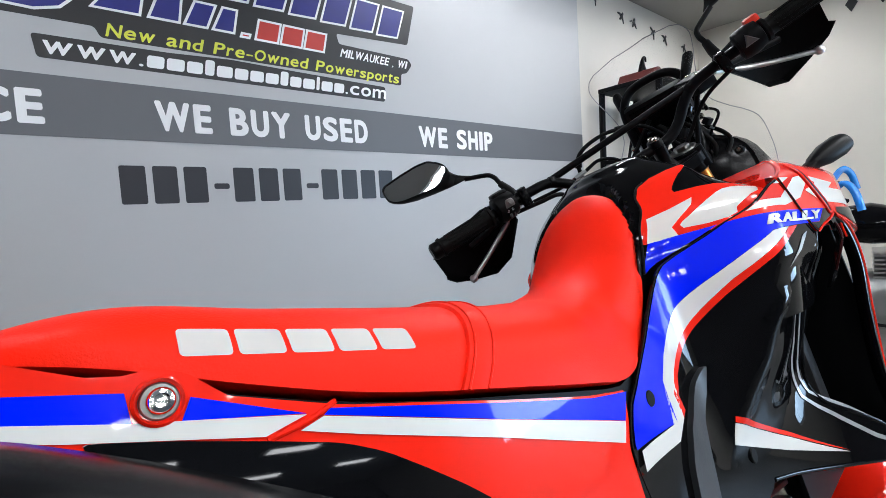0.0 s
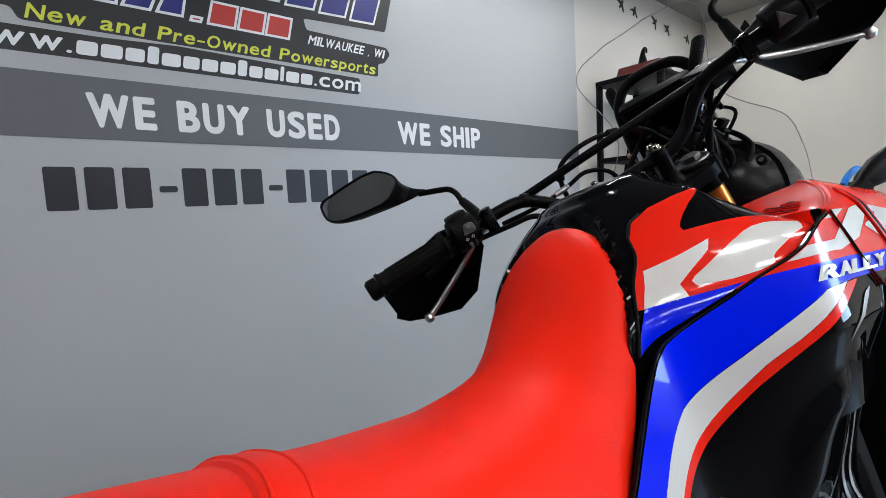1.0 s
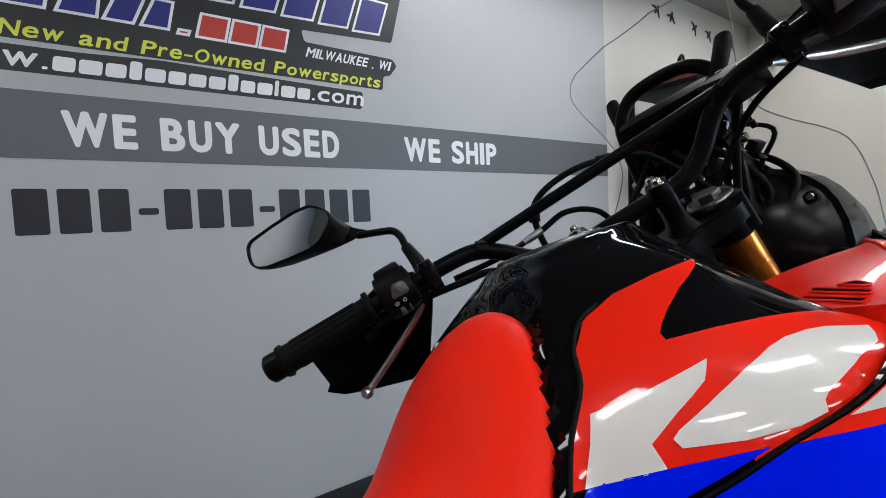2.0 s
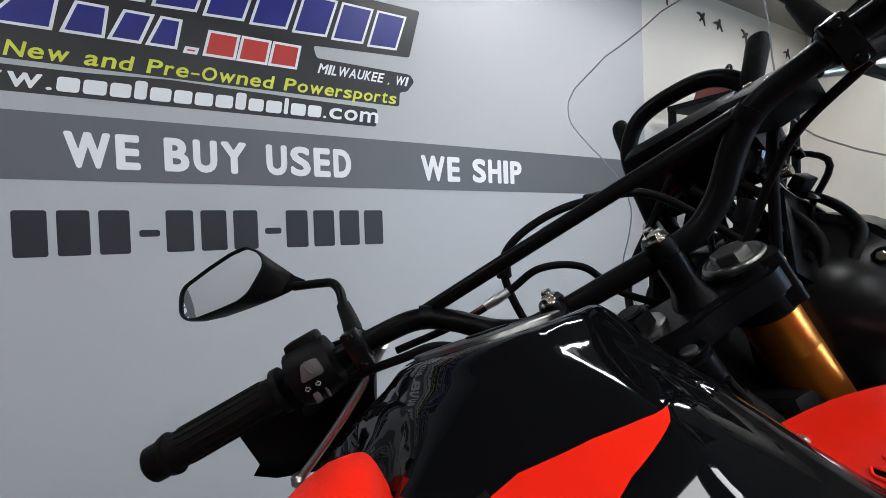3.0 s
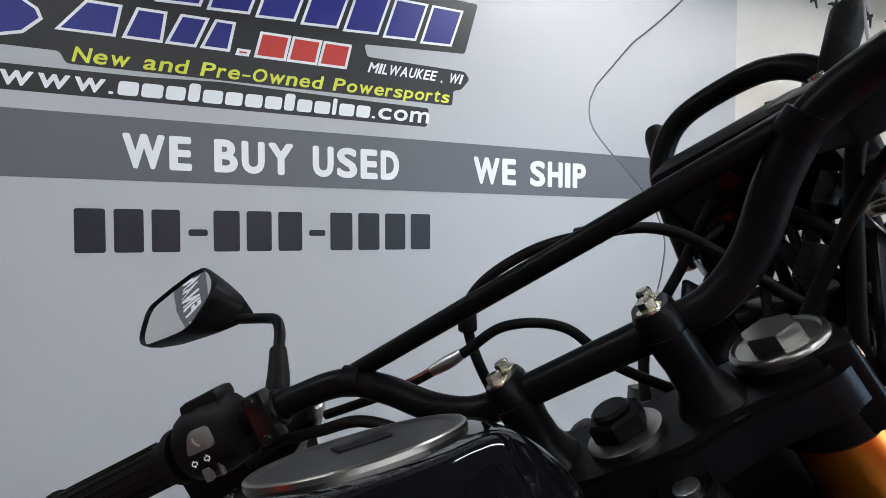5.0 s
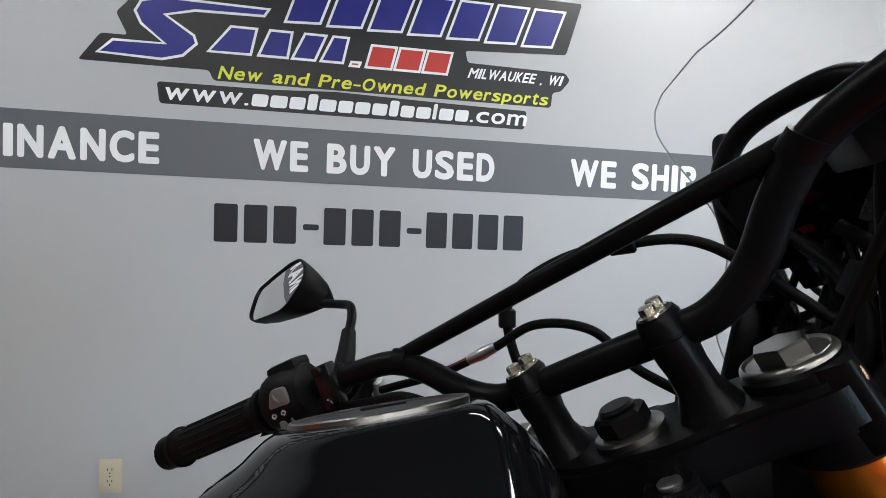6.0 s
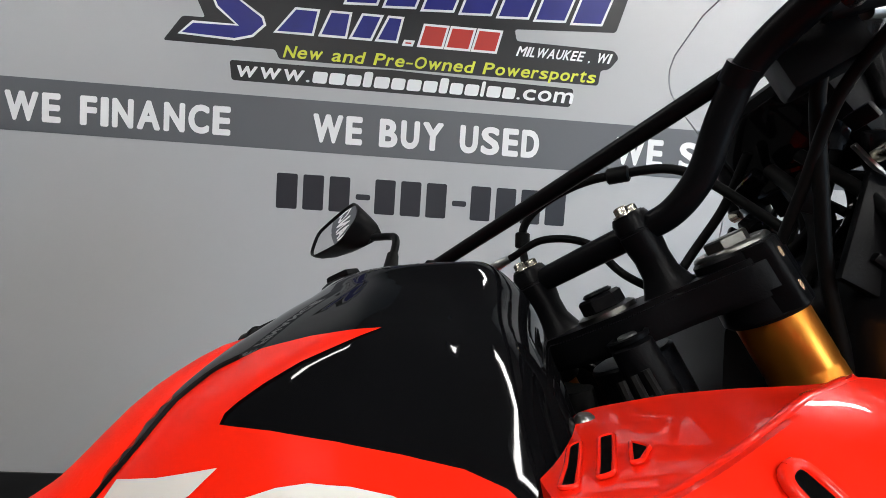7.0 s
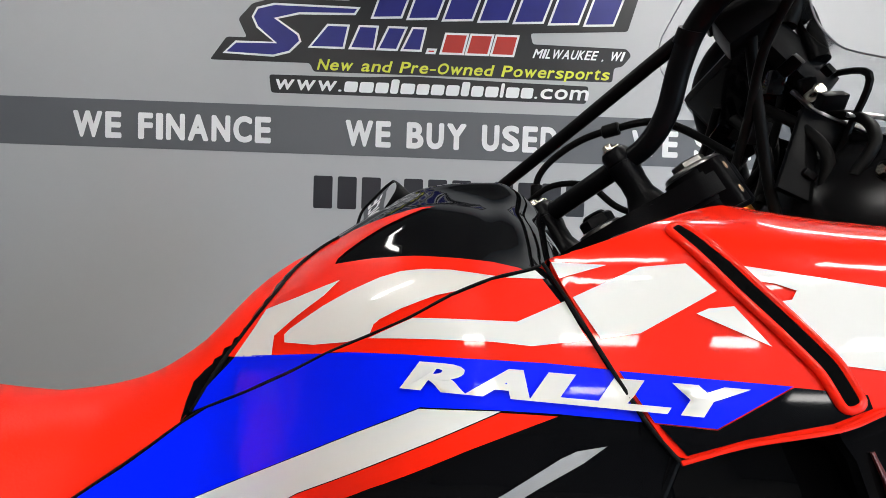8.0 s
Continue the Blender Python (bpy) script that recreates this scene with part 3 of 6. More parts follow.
# seat
seat_top = spline([-0.955, -0.93, -0.88, -0.785, -0.65, -0.55, -0.48, -0.44, -0.40, -0.35, -0.30, -0.25, -0.215, -0.195],
                  [1.088, 1.099, 1.105, 1.0900, 1.0685, 1.0542, 1.0505, 1.0551, 1.0658, 1.0985, 1.1575, 1.1850, 1.1760, 1.1690])
seat_base = spline([-0.960, -0.93, -0.897, -0.872, -0.847, -0.814, -0.767, -0.699, -0.640, -0.537, -0.479, -0.42, -0.36, -0.31, -0.28, -0.255, -0.23, -0.195],
                   [1.081, 1.077, 1.0674, 1.0584, 1.048, 1.035, 1.018, 0.9987, 0.9846, 0.9600, 0.9490, 0.9590, 1.0010, 1.0620, 1.1190, 1.1485, 1.1640, 1.1660])
seat_width = spline([-0.955, -0.93, -0.88, -0.785, -0.65, -0.55, -0.457, -0.40, -0.34, -0.30, -0.26, -0.23, -0.205, -0.195],
                    [0.030, 0.068, 0.092, 0.105, 0.118, 0.125, 0.117, 0.1015, 0.0936, 0.0871, 0.0610, 0.0250, 0.0110, 0.0040])
def seat_round(x):
    """How square the seat is across: flat behind, rounder on the raised front."""
    return 2.5 - 0.73 * min(max((x + 0.50) / 0.12, 0.0), 1.0)


def seat_at(x, u, grow=0.0):
    zt, zb, w = seat_top(x), seat_base(x), seat_width(x)
    k = (1 - abs(u) ** seat_round(x)) ** (1 / seat_round(x)) if abs(u) < 1 else 0.0
    return Vector((x, u * (w + grow), zb + (zt - zb + grow) * k))


def seat_half(x, z):
    f = min(max((z - seat_base(x)) / (seat_top(x) - seat_base(x)), 0.0), 1.0)
    return seat_width(x) * (1 - f ** seat_round(x)) ** (1 / seat_round(x))


US = [math.sin(math.pi / 2 * (i / 16 - 1)) for i in range(33)]
rings = []
for i in range(73):
    x = -0.955 + 0.76 * (i / 72)
    top = [seat_at(x, u) for u in US]
    zb = seat_base(x) - 0.002
    under = [Vector((x, US[k] * seat_width(x) * 0.95, zb)) for k in (30, 22, 16, 10, 2)]
    rings.append(top + under)
seat = part("seat", loft(rings), RED_VINYL, bike, "smooth red vinyl seat with a raised front")
part("seat_base", loft([[Vector((x, s * seat_width(x) * 0.93, seat_base(x) - d)) for s, d in ((1, 0.006), (-1, 0.006), (-1, 0.028), (1, 0.028))] for x in [-0.93 + 0.03 * i for i in range(23)]]), BLACK_PLASTIC, bike)


def strap_ring(shift, grow):
    out = []
    for u in US:
        x = -0.685 + shift
        for _ in range(3):
            p = seat_at(x, u, grow)
            x = -0.683 + shift + 0.055 * (p.z - 0.995) / 0.08
        out.append(seat_at(x, u, grow))
    return out


part("strap", loft([strap_ring(-0.001, -0.004), strap_ring(0.0, 0.003), strap_ring(0.006, 0.0045), strap_ring(0.022, 0.0045), strap_ring(0.028, 0.003), strap_ring(0.029, -0.004)], closed=False), RED_VINYL, seat, "red vinyl grab strap across the seat")
for shift in (0.0045, 0.0245):
    part("seam", tube(strap_ring(shift, 0.0042), 0.0012, seg=6, smooth=False), RED_VINYL, seat)
# maker's mark on the seat as five plain pale blocks
for k in range(5):
    a, b = -0.851 + 0.0293 * k, -0.851 + 0.0293 * k + 0.0262
    low = lambda x: 1.0605 - 0.203 * (x + 0.851)
    hgt = 0.0160
    part("mark", panel(rounded([(a, low(a)), (b, low(b)), (b + 0.001, low(b) + hgt), (a + 0.001, low(a) + hgt)], 0.003), seat_half, 0, 0.0007, step=0.006), MARK_FILM, seat, "pale grey block of the maker's mark")

# tank
FS = [1 - (1 - j / 26) ** 2 for j in range(27)]
rings = []
for i in range(58):
    x = -0.34 + 0.218 * i / 40 if i <= 40 else -0.122 + 0.076 * math.sin(math.pi / 2 * (i - 40) / 17)
    s, zt = tank_nose(x), tank_crown(x)
    zs = [1.08 + s * (f * (zt - 1.06) - 0.02) for f in FS]
    half = [(x, tank_taper(s, z) * tank_width(x) * tank_section(x, f), z) for f, z in zip(FS, zs)]
    low = [(x, tank_width(x) * k, z) for k, z in ((0.90, 0.94), (0.97, 1.0))]
    for j, (px, py, pz) in enumerate(half):
        # a flat seat for the filler cap
        away = math.hypot(px + 0.144, py - 0.006)
        flat = 1.2338 + 0.141 * (px + 0.144) - 0.0015
        keep = min(max((away - 0.052) / 0.022, 0.0), 1.0)
        if pz > 1.15:
            half[j] = (px, py, flat + (pz - flat) * keep * keep * (3 - 2 * keep))
    if x < -0.228:
        # the tank ducks under the nose of the seat
        ease = min(1.0, (-0.228 - x) / 0.028)
        for j, (px, py, pz) in enumerate(half):
            w = seat_width(px)
            roof = seat_at(px, py / w).z - 0.006 if py < w else seat_base(px) + 0.020 + 0.2 * (py - w)
            half[j] = (px, py, pz - ease * max(0.0, pz - roof) if pz > 1.05 else pz)
    right = low + half
    rings.append([Vector((px, -py, pz)) for px, py, pz in right] + [Vector(p) for p in reversed(right[:-1])])
zc = Vector((-0.046, 0, 1.08))
for k in (0.93, 0.75, 0.4, 0.1):
    rings.append([Vector((-0.046 + 0.005 * (1 - k), p.y * k, zc.z + (p.z - zc.z) * k)) for p in rings[57]])
tank = part("fuel_tank", loft(rings), BLACK_GLOSS, bike, "glossy black fuel tank with red and white film")


def decal(name, poly, half, mat, parent, label="", proud=0.0013, step=0.008, r=0.0):
    return part(name, panel(rounded(list(poly), r) if r else list(poly), half, 0, proud, step=step), mat, parent, label)


decal("film", [(-0.302, 1.08), (-0.289, 1.103), (-0.272, 1.128), (-0.262, 1.147), (-0.246, 1.163), (-0.222, 1.175), (-0.196, 1.1815), (-0.178, 1.1845), (-0.162, 1.1865),
               (-0.180, 1.1775), (-0.197, 1.169), (-0.212, 1.159), (-0.222, 1.151), (-0.228, 1.145), (-0.232, 1.141), (-0.231, 1.077)], tank_side, RED_PAINT, tank, "red film on the tank side", step=0.005)
decal("film", [(-0.232, 1.1415), (-0.202, 1.142), (-0.175, 1.141), (-0.15, 1.1385), (-0.129, 1.1355), (-0.115, 1.131), (-0.102, 1.121), (-0.106, 1.114), (-0.156, 1.092), (-0.209, 1.074), (-0.231, 1.068)], tank_side, RED_PAINT, tank, "red film on the tank side", step=0.006)
decal("film", [(-0.296, 1.080), (-0.2849, 1.0992), (-0.278, 1.1132), (-0.2515, 1.119), (-0.221, 1.1276), (-0.2301, 1.1174), (-0.2484, 1.1051), (-0.2638, 1.0933), (-0.2652, 1.0881), (-0.2626, 1.080)], tank_side, WHITE_FILM, tank, "white film wedge", 0.0022)
decal("film", [(-0.2538, 1.0885), (-0.2553, 1.0935), (-0.2514, 1.0971), (-0.2287, 1.1103), (-0.2122, 1.1184), (-0.1937, 1.1259), (-0.1818, 1.1288), (-0.1672, 1.1294), (-0.1532, 1.1282), (-0.1398, 1.1251), (-0.1276, 1.1225), (-0.1423, 1.1150), (-0.1615, 1.1112), (-0.1693, 1.1083), (-0.1799, 1.1043), (-0.1908, 1.0991), (-0.1941, 1.0963), (-0.196, 1.0905), (-0.209, 1.0872), (-0.231, 1.0862)], tank_side, WHITE_FILM, tank, "white film letter-like shape", 0.0022)
decal("film", [(-0.2949, 1.0805), (-0.2235, 1.0810), (-0.2433, 1.0726), (-0.2747, 1.0607), (-0.3086, 1.0482), (-0.320, 1.043), (-0.312, 1.060)], tank_side, BLUE_PAINT, tank, "blue film corner", 0.0022, 0.004)

part("seam", tube([(x - 0.0012, -tank_side(x, z) - 0.0006, z) for x, z in ((-0.320, 1.043), (-0.312, 1.060), (-0.302, 1.080), (-0.289, 1.103), (-0.272, 1.128), (-0.262, 1.147), (-0.246, 1.163), (-0.232, 1.1705))], 0.0016, 8, 4), BLACK_RUBBER, tank, "black seam beside the seat")

# tank cap panel, a flat oval rim on the crown
capm = pose(-0.144, 0.006, 1.2338, 0, -8, 0)
bm = spin([(0.0500, -0.012), (0.0500, 0.0004), (0.0490, 0.0012), (0.047, 0.0012), (0.0455, 0.0004), (0.044, 0.0), (0.020, 0.0015), (0.0, 0.0015)], 56, None, capm)
part("filler_cap", bm, DARK_ALLOY, tank, "satin dark grey filler cap with a raised rim")
part("cap_ring", spin([(0.0490, 0.0002), (0.0512, -0.0020), (0.0510, 0.0006), (0.0502, 0.0013), (0.0492, 0.0013), (0.0490, 0.0002)], 56, None, capm), FORK_CAP, tank, "thin bright ring round the filler cap")
part("cap_flap", box(-0.012, -0.009, 0.0012, 0.014, 0.009, 0.0030, 0.0012, m=capm), BLACK_METAL, tank, "black key flap")

# side cowls
lower_width = spline([-0.42, -0.30, -0.18, -0.08, 0.0, 0.05, 0.10], [0.098, 0.104, 0.122, 0.148, 0.182, 0.206, 0.216])


RIDGE = spline([0.80, 0.83, 0.86, 0.903, 0.935, 0.958, 0.985], [-0.275, -0.252, -0.235, -0.212, -0.196, -0.172, -0.140])


def fair(x, z):
    """Half width of the side cowl, which flares out to a point low down in front."""
    b = min(max((z - 0.78) / 0.12, 0.0), 1.0)
    b = b * b * (3 - 2 * b)
    return b * side(x, z) + (1 - b) * lower_width(x) + 0.0075 * math.exp(-((RIDGE(z) - x) / 0.022) ** 2) * min(max((z - 0.80) / 0.05, 0.0), 1.0) * min(max((0.985 - z) / 0.03, 0.0), 1.0)


COWL = [(-0.1112, 1.1240), (-0.120, 1.1213), (-0.1348, 1.1175), (-0.1544, 1.1093), (-0.174, 1.0987), (-0.1953, 1.0901), (-0.2202, 1.0812), (-0.2419, 1.0716), (-0.2717, 1.0599), (-0.3038, 1.048),
        (-0.3201, 1.0377), (-0.352, 1.012), (-0.405, 0.972), (-0.458, 0.936), (-0.478, 0.925), (-0.492, 0.911), (-0.504, 0.893), (-0.505, 0.868), (-0.492, 0.825), (-0.46, 0.77),
        (-0.42, 0.72), (-0.32, 0.70), (-0.24, 0.735), (-0.213, 0.750), (-0.154, 0.737), (-0.059, 0.712), (0.079, 0.679), (0.086, 0.690), (0.030, 0.740), (-0.020, 0.778), (-0.050, 0.800), (-0.060, 0.83),
        (-0.056, 0.876), (-0.071, 0.930), (-0.083, 0.975), (-0.069, 1.012), (-0.0577, 1.0391), (-0.0795, 1.070), (-0.0912, 1.0908)]
cowl = part("side_cowl", panel(rounded(COWL, 0.006), fair, 0.004, 0.002, step=0.008), BLACK_GLOSS, bike, "glossy side cowl with red, blue and white stripes")
part("side_cowl", panel(rounded(COWL, 0.006), fair, 0.004, 0.002, mirror=True), RED_PAINT, bike, "glossy red side cowl")
P1, P2 = 0.0030, 0.0036
decal("film", [(-0.114, 1.121), (-0.1348, 1.1163), (-0.1544, 1.1081), (-0.174, 1.0975), (-0.1953, 1.0889), (-0.2175, 1.0812), (-0.2069, 1.0813), (-0.1783, 1.0802), (-0.1535, 1.0789), (-0.1105, 1.0775), (-0.0835, 1.0755), (-0.0922, 1.0908)], side, RED_PAINT, cowl, "red film", P1)
decal("film", [(-0.1955, 1.0882), (-0.1727, 1.0978), (-0.1233, 1.0962), (-0.1013, 1.1062), (-0.0918, 1.0882), (-0.1165, 1.085), (-0.1345, 1.0866), (-0.1635, 1.0874)], side, WHITE_FILM, cowl, "white film letter-like shape", P2)
decal("film", [(-0.1286, 1.1175), (-0.1145, 1.1212), (-0.1100, 1.117)], side, WHITE_FILM, cowl, "", P2, 0.005)
decal("film", [(-0.2190, 1.0808), (-0.2419, 1.0703), (-0.2717, 1.0587), (-0.3038, 1.0468), (-0.3195, 1.0365), (-0.350, 1.011), (-0.405, 0.970), (-0.457, 0.9345), (-0.477, 0.923), (-0.490, 0.909), (-0.500, 0.893), (-0.500, 0.888), (-0.445, 0.884), (-0.392, 0.880), (-0.400, 0.900), (-0.395, 0.925),
               (-0.369, 0.950), (-0.3056, 0.9936), (-0.1985, 1.0426), (-0.1673, 1.056), (-0.1363, 1.0561), (-0.1057, 1.0555), (-0.0705, 1.0535), (-0.0822, 1.0753), (-0.1105, 1.0775), (-0.1535, 1.0789), (-0.1783, 1.0802), (-0.2069, 1.0813)], side, BLUE_PAINT, cowl, "bright blue film", P1)
decal("film", [(-0.1680, 1.0552), (-0.1985, 1.0421), (-0.3056, 0.9931), (-0.369, 0.950), (-0.395, 0.925), (-0.400, 0.900), (-0.392, 0.880), (-0.490, 0.884), (-0.494, 0.866), (-0.40, 0.862), (-0.372, 0.878), (-0.378, 0.905), (-0.36, 0.925),
               (-0.310, 0.958), (-0.2306, 1.0084), (-0.180, 1.0330), (-0.1309, 1.0556)], side, WHITE_FILM, cowl, "pale grey film stripe", P1)
decal("film", [(-0.1309, 1.0550), (-0.180, 1.0325), (-0.2306, 1.0079), (-0.310, 0.958), (-0.360, 0.925), (-0.378, 0.905), (-0.372, 0.878), (-0.362, 0.884), (-0.366, 0.902), (-0.350, 0.920), (-0.290, 0.960), (-0.240, 0.9915),
               (-0.189, 1.0185), (-0.145, 1.0385), (-0.1057, 1.0545)], side, RED_PAINT, cowl, "red film stripe", P1)
part("plug_hole", cyl((-0.437, -side(-0.437, 0.918) - 0.0042, 0.918), (-0.437, -side(-0.437, 0.918) + 0.004, 0.918), 0.0085, seg=20, bevel=0.001), BLACK_RUBBER, cowl, "black rubber plug")
part("panel_edge", tube([(x, -side(x, z) - 0.0015, z) for x, z in COWL[:20]], 0.0007, 8, 3), BLACK_RUBBER, cowl, "black rubber gap line")

# words on the cowl and the shroud
for ch, at, wide in (("R", -0.1763, 0.0285), ("A", -0.1465, 0.0270), ("L", -0.1176, 0.0265), ("L", -0.0896, 0.0265), ("Y", -0.0665, 0.0290)):
    at += 0.0045
    twin = bpy.data.meshes.new("twin")
    bm = bmesh.new()
    for dx in (-0.0012, 0.0, 0.0012):
        one = lettering(ch, at + dx, at + wide + dx, 1.0597, 1.0728, 0.035, 0.009, 0.0)
        for v in one.verts:
            v.co.y -= 0.2 * dx
        one.to_mesh(twin)
        one.free()
        bm.from_mesh(twin)
    bpy.data.meshes.remove(twin)
    bmesh.ops.triangulate(bm, faces=bm.faces)
    bmesh.ops.subdivide_edges(bm, edges=[e for e in bm.edges if e.calc_length() > 0.008], cuts=2)
    bmesh.ops.triangulate(bm, faces=bm.faces)
    for v in bm.verts:
        v.co.z -= 0.058 * (v.co.x + 0.10)
        v.co.y += -side(v.co.x, v.co.z) - (0.0052 if v.co.x < -0.076 else 0.0068)
    part("letter", bm, WHITE_FILM, cowl, "pale slanted letter of the word RALLY", smooth=False)

# front shroud
SHROUD = [(-0.1086, 1.1262), (-0.0774, 1.138), (-0.0428, 1.1535), (-0.0088, 1.167), (0.020, 1.1725), (0.0575, 1.1715), (0.114, 1.166), (0.20, 1.148), (0.27, 1.12), (0.28, 1.04), (0.20, 1.02), (0.10, 1.035), (0.038, 1.058), (0.0231, 1.0605),
          (0.0054, 1.0535), (-0.0311, 1.0462), (-0.0577, 1.0385), (-0.0780, 1.070), (-0.0897, 1.0908)]
shroud = part("shroud", panel(rounded(SHROUD, 0.006), side, 0.004, 0.004), RED_PAINT, bike, "glossy red front shroud with white film")
part("shroud", panel(rounded(SHROUD, 0.006), side, 0.004, 0.004, mirror=True), RED_PAINT, bike, "glossy red front shroud")
Q1 = 0.0050
decal("film", [(-0.1072, 1.1250), (-0.0819, 1.1235), (-0.1038, 1.117)], side, WHITE_FILM, shroud, "", Q1, 0.006)
decal("film", [(-0.098, 1.1079), (-0.078, 1.1175), (-0.0676, 1.1225), (-0.0469, 1.1243), (-0.035, 1.1115), (-0.0693, 1.0917), (-0.0864, 1.089)], side, WHITE_FILM, shroud, "white film letter-like shape", Q1)
decal("film", [(-0.0448, 1.1009), (-0.0394, 1.1033), (-0.0285, 1.1045), (-0.0151, 1.087)], side, WHITE_FILM, shroud, "", Q1)
decal("film", [(-0.024, 1.1236), (-0.0053, 1.1205), (0.0721, 1.1085), (0.0529, 1.102), (0.0176, 1.1001), (0.0527, 1.0871), (0.0695, 1.0978), (0.12, 1.094), (0.12, 1.068), (0.0649, 1.074), (0.0137, 1.0796), (-0.0085, 1.1071), (-0.0037, 1.1079), (0.0162, 1.1111), (-0.0184, 1.1164)], side, WHITE_FILM, shroud, "white film letter-like shape", Q1)
decal("film", [(-0.0795, 1.0748), (-0.009, 1.0704), (-0.0416, 1.0521), (-0.0664, 1.0536)], side, BLUE_PAINT, shroud, "bright blue film", Q1)
decal("film", [(-0.0085, 1.0700), (0.020, 1.0680), (0.021, 1.0625), (0.0045, 1.0560), (-0.0311, 1.0482), (-0.0545, 1.0410), (-0.0650, 1.0530), (-0.0416, 1.0515)], side, BLACK_GLOSS, shroud, "", Q1)
decal("film", [(0.045, 1.0685), (0.16, 1.062), (0.27, 1.07), (0.275, 1.045), (0.20, 1.025), (0.10, 1.04), (0.042, 1.060)], side, BLACK_GLOSS, shroud, "", Q1)
# slot with a raised lip all round; a flat black patch paints its shade
slot = [Vector(p) for p in ((-0.044, 1.1437), (-0.0365, 1.130), (-0.0245, 1.1151), (-0.008, 1.0966), (0.0067, 1.0792), (0.0126, 1.0649))]
lip = []
for sgn, run in ((-1, range(6)), (1, range(5, -1, -1))):
    for i in run:
        d = (slot[min(i + 1, 5)] - slot[max(i - 1, 0)]).normalized()
        lip.append(slot[i] + sgn * Vector((-d.y, d.x)) * 0.0046 + d * (0.003 if i == 5 else -0.003 if i == 0 else 0))
lip.append(lip[0])
decal("slot", [tuple(p) for p in lip[:-1]], side, VOID, shroud, "flat black patch standing for the shaded slot in the shroud", 0.0064, 0.006, 0.004)
edge = rounded([tuple(p) for p in lip[:-1]], 0.005)
edge.append(edge[0])
part("rim", tube([(x, -side(x, z) - 0.0052, z) for x, z in edge], 0.0021, 10, 1, smooth=False), RED_PAINT, shroud, "raised red lip round the slot")
part("panel_edge", tube([(x, -side(x, z) - 0.005, z) for x, z in ((-0.1112, 1.1245), (-0.1029, 1.1107), (-0.0912, 1.0908), (-0.0795, 1.070), (-0.0676, 1.0505), (-0.0577, 1.0385))], 0.0010, 8), BLACK_RUBBER, shroud, "black gap line")
part("panel_edge", tube([(x, -side(x, z) - 0.006, z) for x, z in ((-0.0577, 1.0380), (-0.0311, 1.0462), (0.0054, 1.0535), (0.0231, 1.0605))], 0.0011, 8), RED_PAINT, shroud)
# inner top of the shroud, running in to the steering head
top_line = spline([-0.107, -0.0774, -0.0428, -0.0088, 0.020, 0.0575, 0.114, 0.20], [1.126, 1.138, 1.1535, 1.167, 1.1725, 1.1715, 1.166, 1.148])
inner_line = smooth_path([(-0.1050, 0.205), (-0.0990, 0.163), (-0.0800, 0.130), (-0.0690, 0.114), (-0.0560, 0.107), (-0.0422, 0.1144), (-0.0236, 0.1303), (-0.0083, 0.1537), (0.0040, 0.1790), (0.0150, 0.1860), (0.060, 0.1650), (0.12, 0.1480), (0.19, 0.150)], 6)


def inner_z(x, y):
    """Height of the flat top of the shroud between its crest and the steering head."""
    return 1.1766 + 0.3456 * x - 0.0483 * y


for s in (-1, 1):
    rows = []
    for i, (xi, yi) in enumerate(inner_line):
        xo = float(np.interp(i / (len(inner_line) - 1), (0.0, 0.75, 1.0), (-0.1060, 0.022, 0.2)))
        yo, zo = side(xo, top_line(xo)) - 0.001, top_line(xo)
        zi = inner_z(xi, yi) if xi < 0.015 else top_line(xi) - 0.002
        row = []
        for k in [j / 10 for j in range(11)]:
            x, y = xo + (xi - xo) * k, yo + (yi - yo) * k
            flat = zo + (zi - zo) * k
            if xi < 0.015:
                flat = inner_z(x, y) + (zo - inner_z(xo, yo)) * (1 - k) ** 4
            row.append(Vector((x, s * y, flat)))
        rows.append(row + [row[-1] + Vector((0, -s * 0.001, -0.004)), row[-1] + Vector((0, 0, -0.022))])
    inner = part("inner_shroud", loft(rows, closed=False), RED_PAINT, bike, "red inner panel of the shroud")
    part("crest", tube([(x, s * (side(x, top_line(x)) - 0.001), top_line(x) - 0.0022) for x in [-0.104 + 0.30 * i / 30 for i in range(31)]], 0.0030, 10, 1, smooth=False), RED_PAINT, inner)
    if s < 0:
        # three openings in the panel, each a black face painted as shade with a rolled lip
        for hole in ([(-0.0838, -0.1560), (-0.0780, -0.1545), (-0.0878, -0.1773), (-0.0960, -0.1950), (-0.1005, -0.1915), (-0.0920, -0.1750)],
                     [(-0.0718, -0.1575), (-0.0662, -0.1590), (-0.0786, -0.1852), (-0.0838, -0.1955), (-0.0888, -0.1946), (-0.0803, -0.1767)],
                     [(-0.0668, -0.1735), (-0.0652, -0.1848), (-0.0734, -0.1938), (-0.0762, -0.1927)]):
            ring = rounded(hole, 0.0022)
            bm = bmesh.new()
            bm.faces.new([bm.verts.new((x, y, inner_z(x, -y) + 0.0011)) for x, y in ring])
            bmesh.ops.recalc_face_normals(bm, faces=bm.faces)
            part("vent", bm, VOID, inner, "flat black face standing for a shaded vent opening")
            lip = [(x, y, inner_z(x, -y) + 0.0008) for x, y in ring]
            part("vent_lip", tube(lip + lip[:1], 0.0009, 8, 1, smooth=False), RED_PAINT, inner)
        p = Vector((-0.0630, -0.1225, inner_z(-0.0630, 0.1225)))
        part("bolt", cyl(p - Vector((0, 0, 0.003)), p + Vector((-0.001, -0.001, 0.0024)), 0.0060, 0.0048, 20, 0.0015), FORK_CAP, inner, "steel button-head bolt")
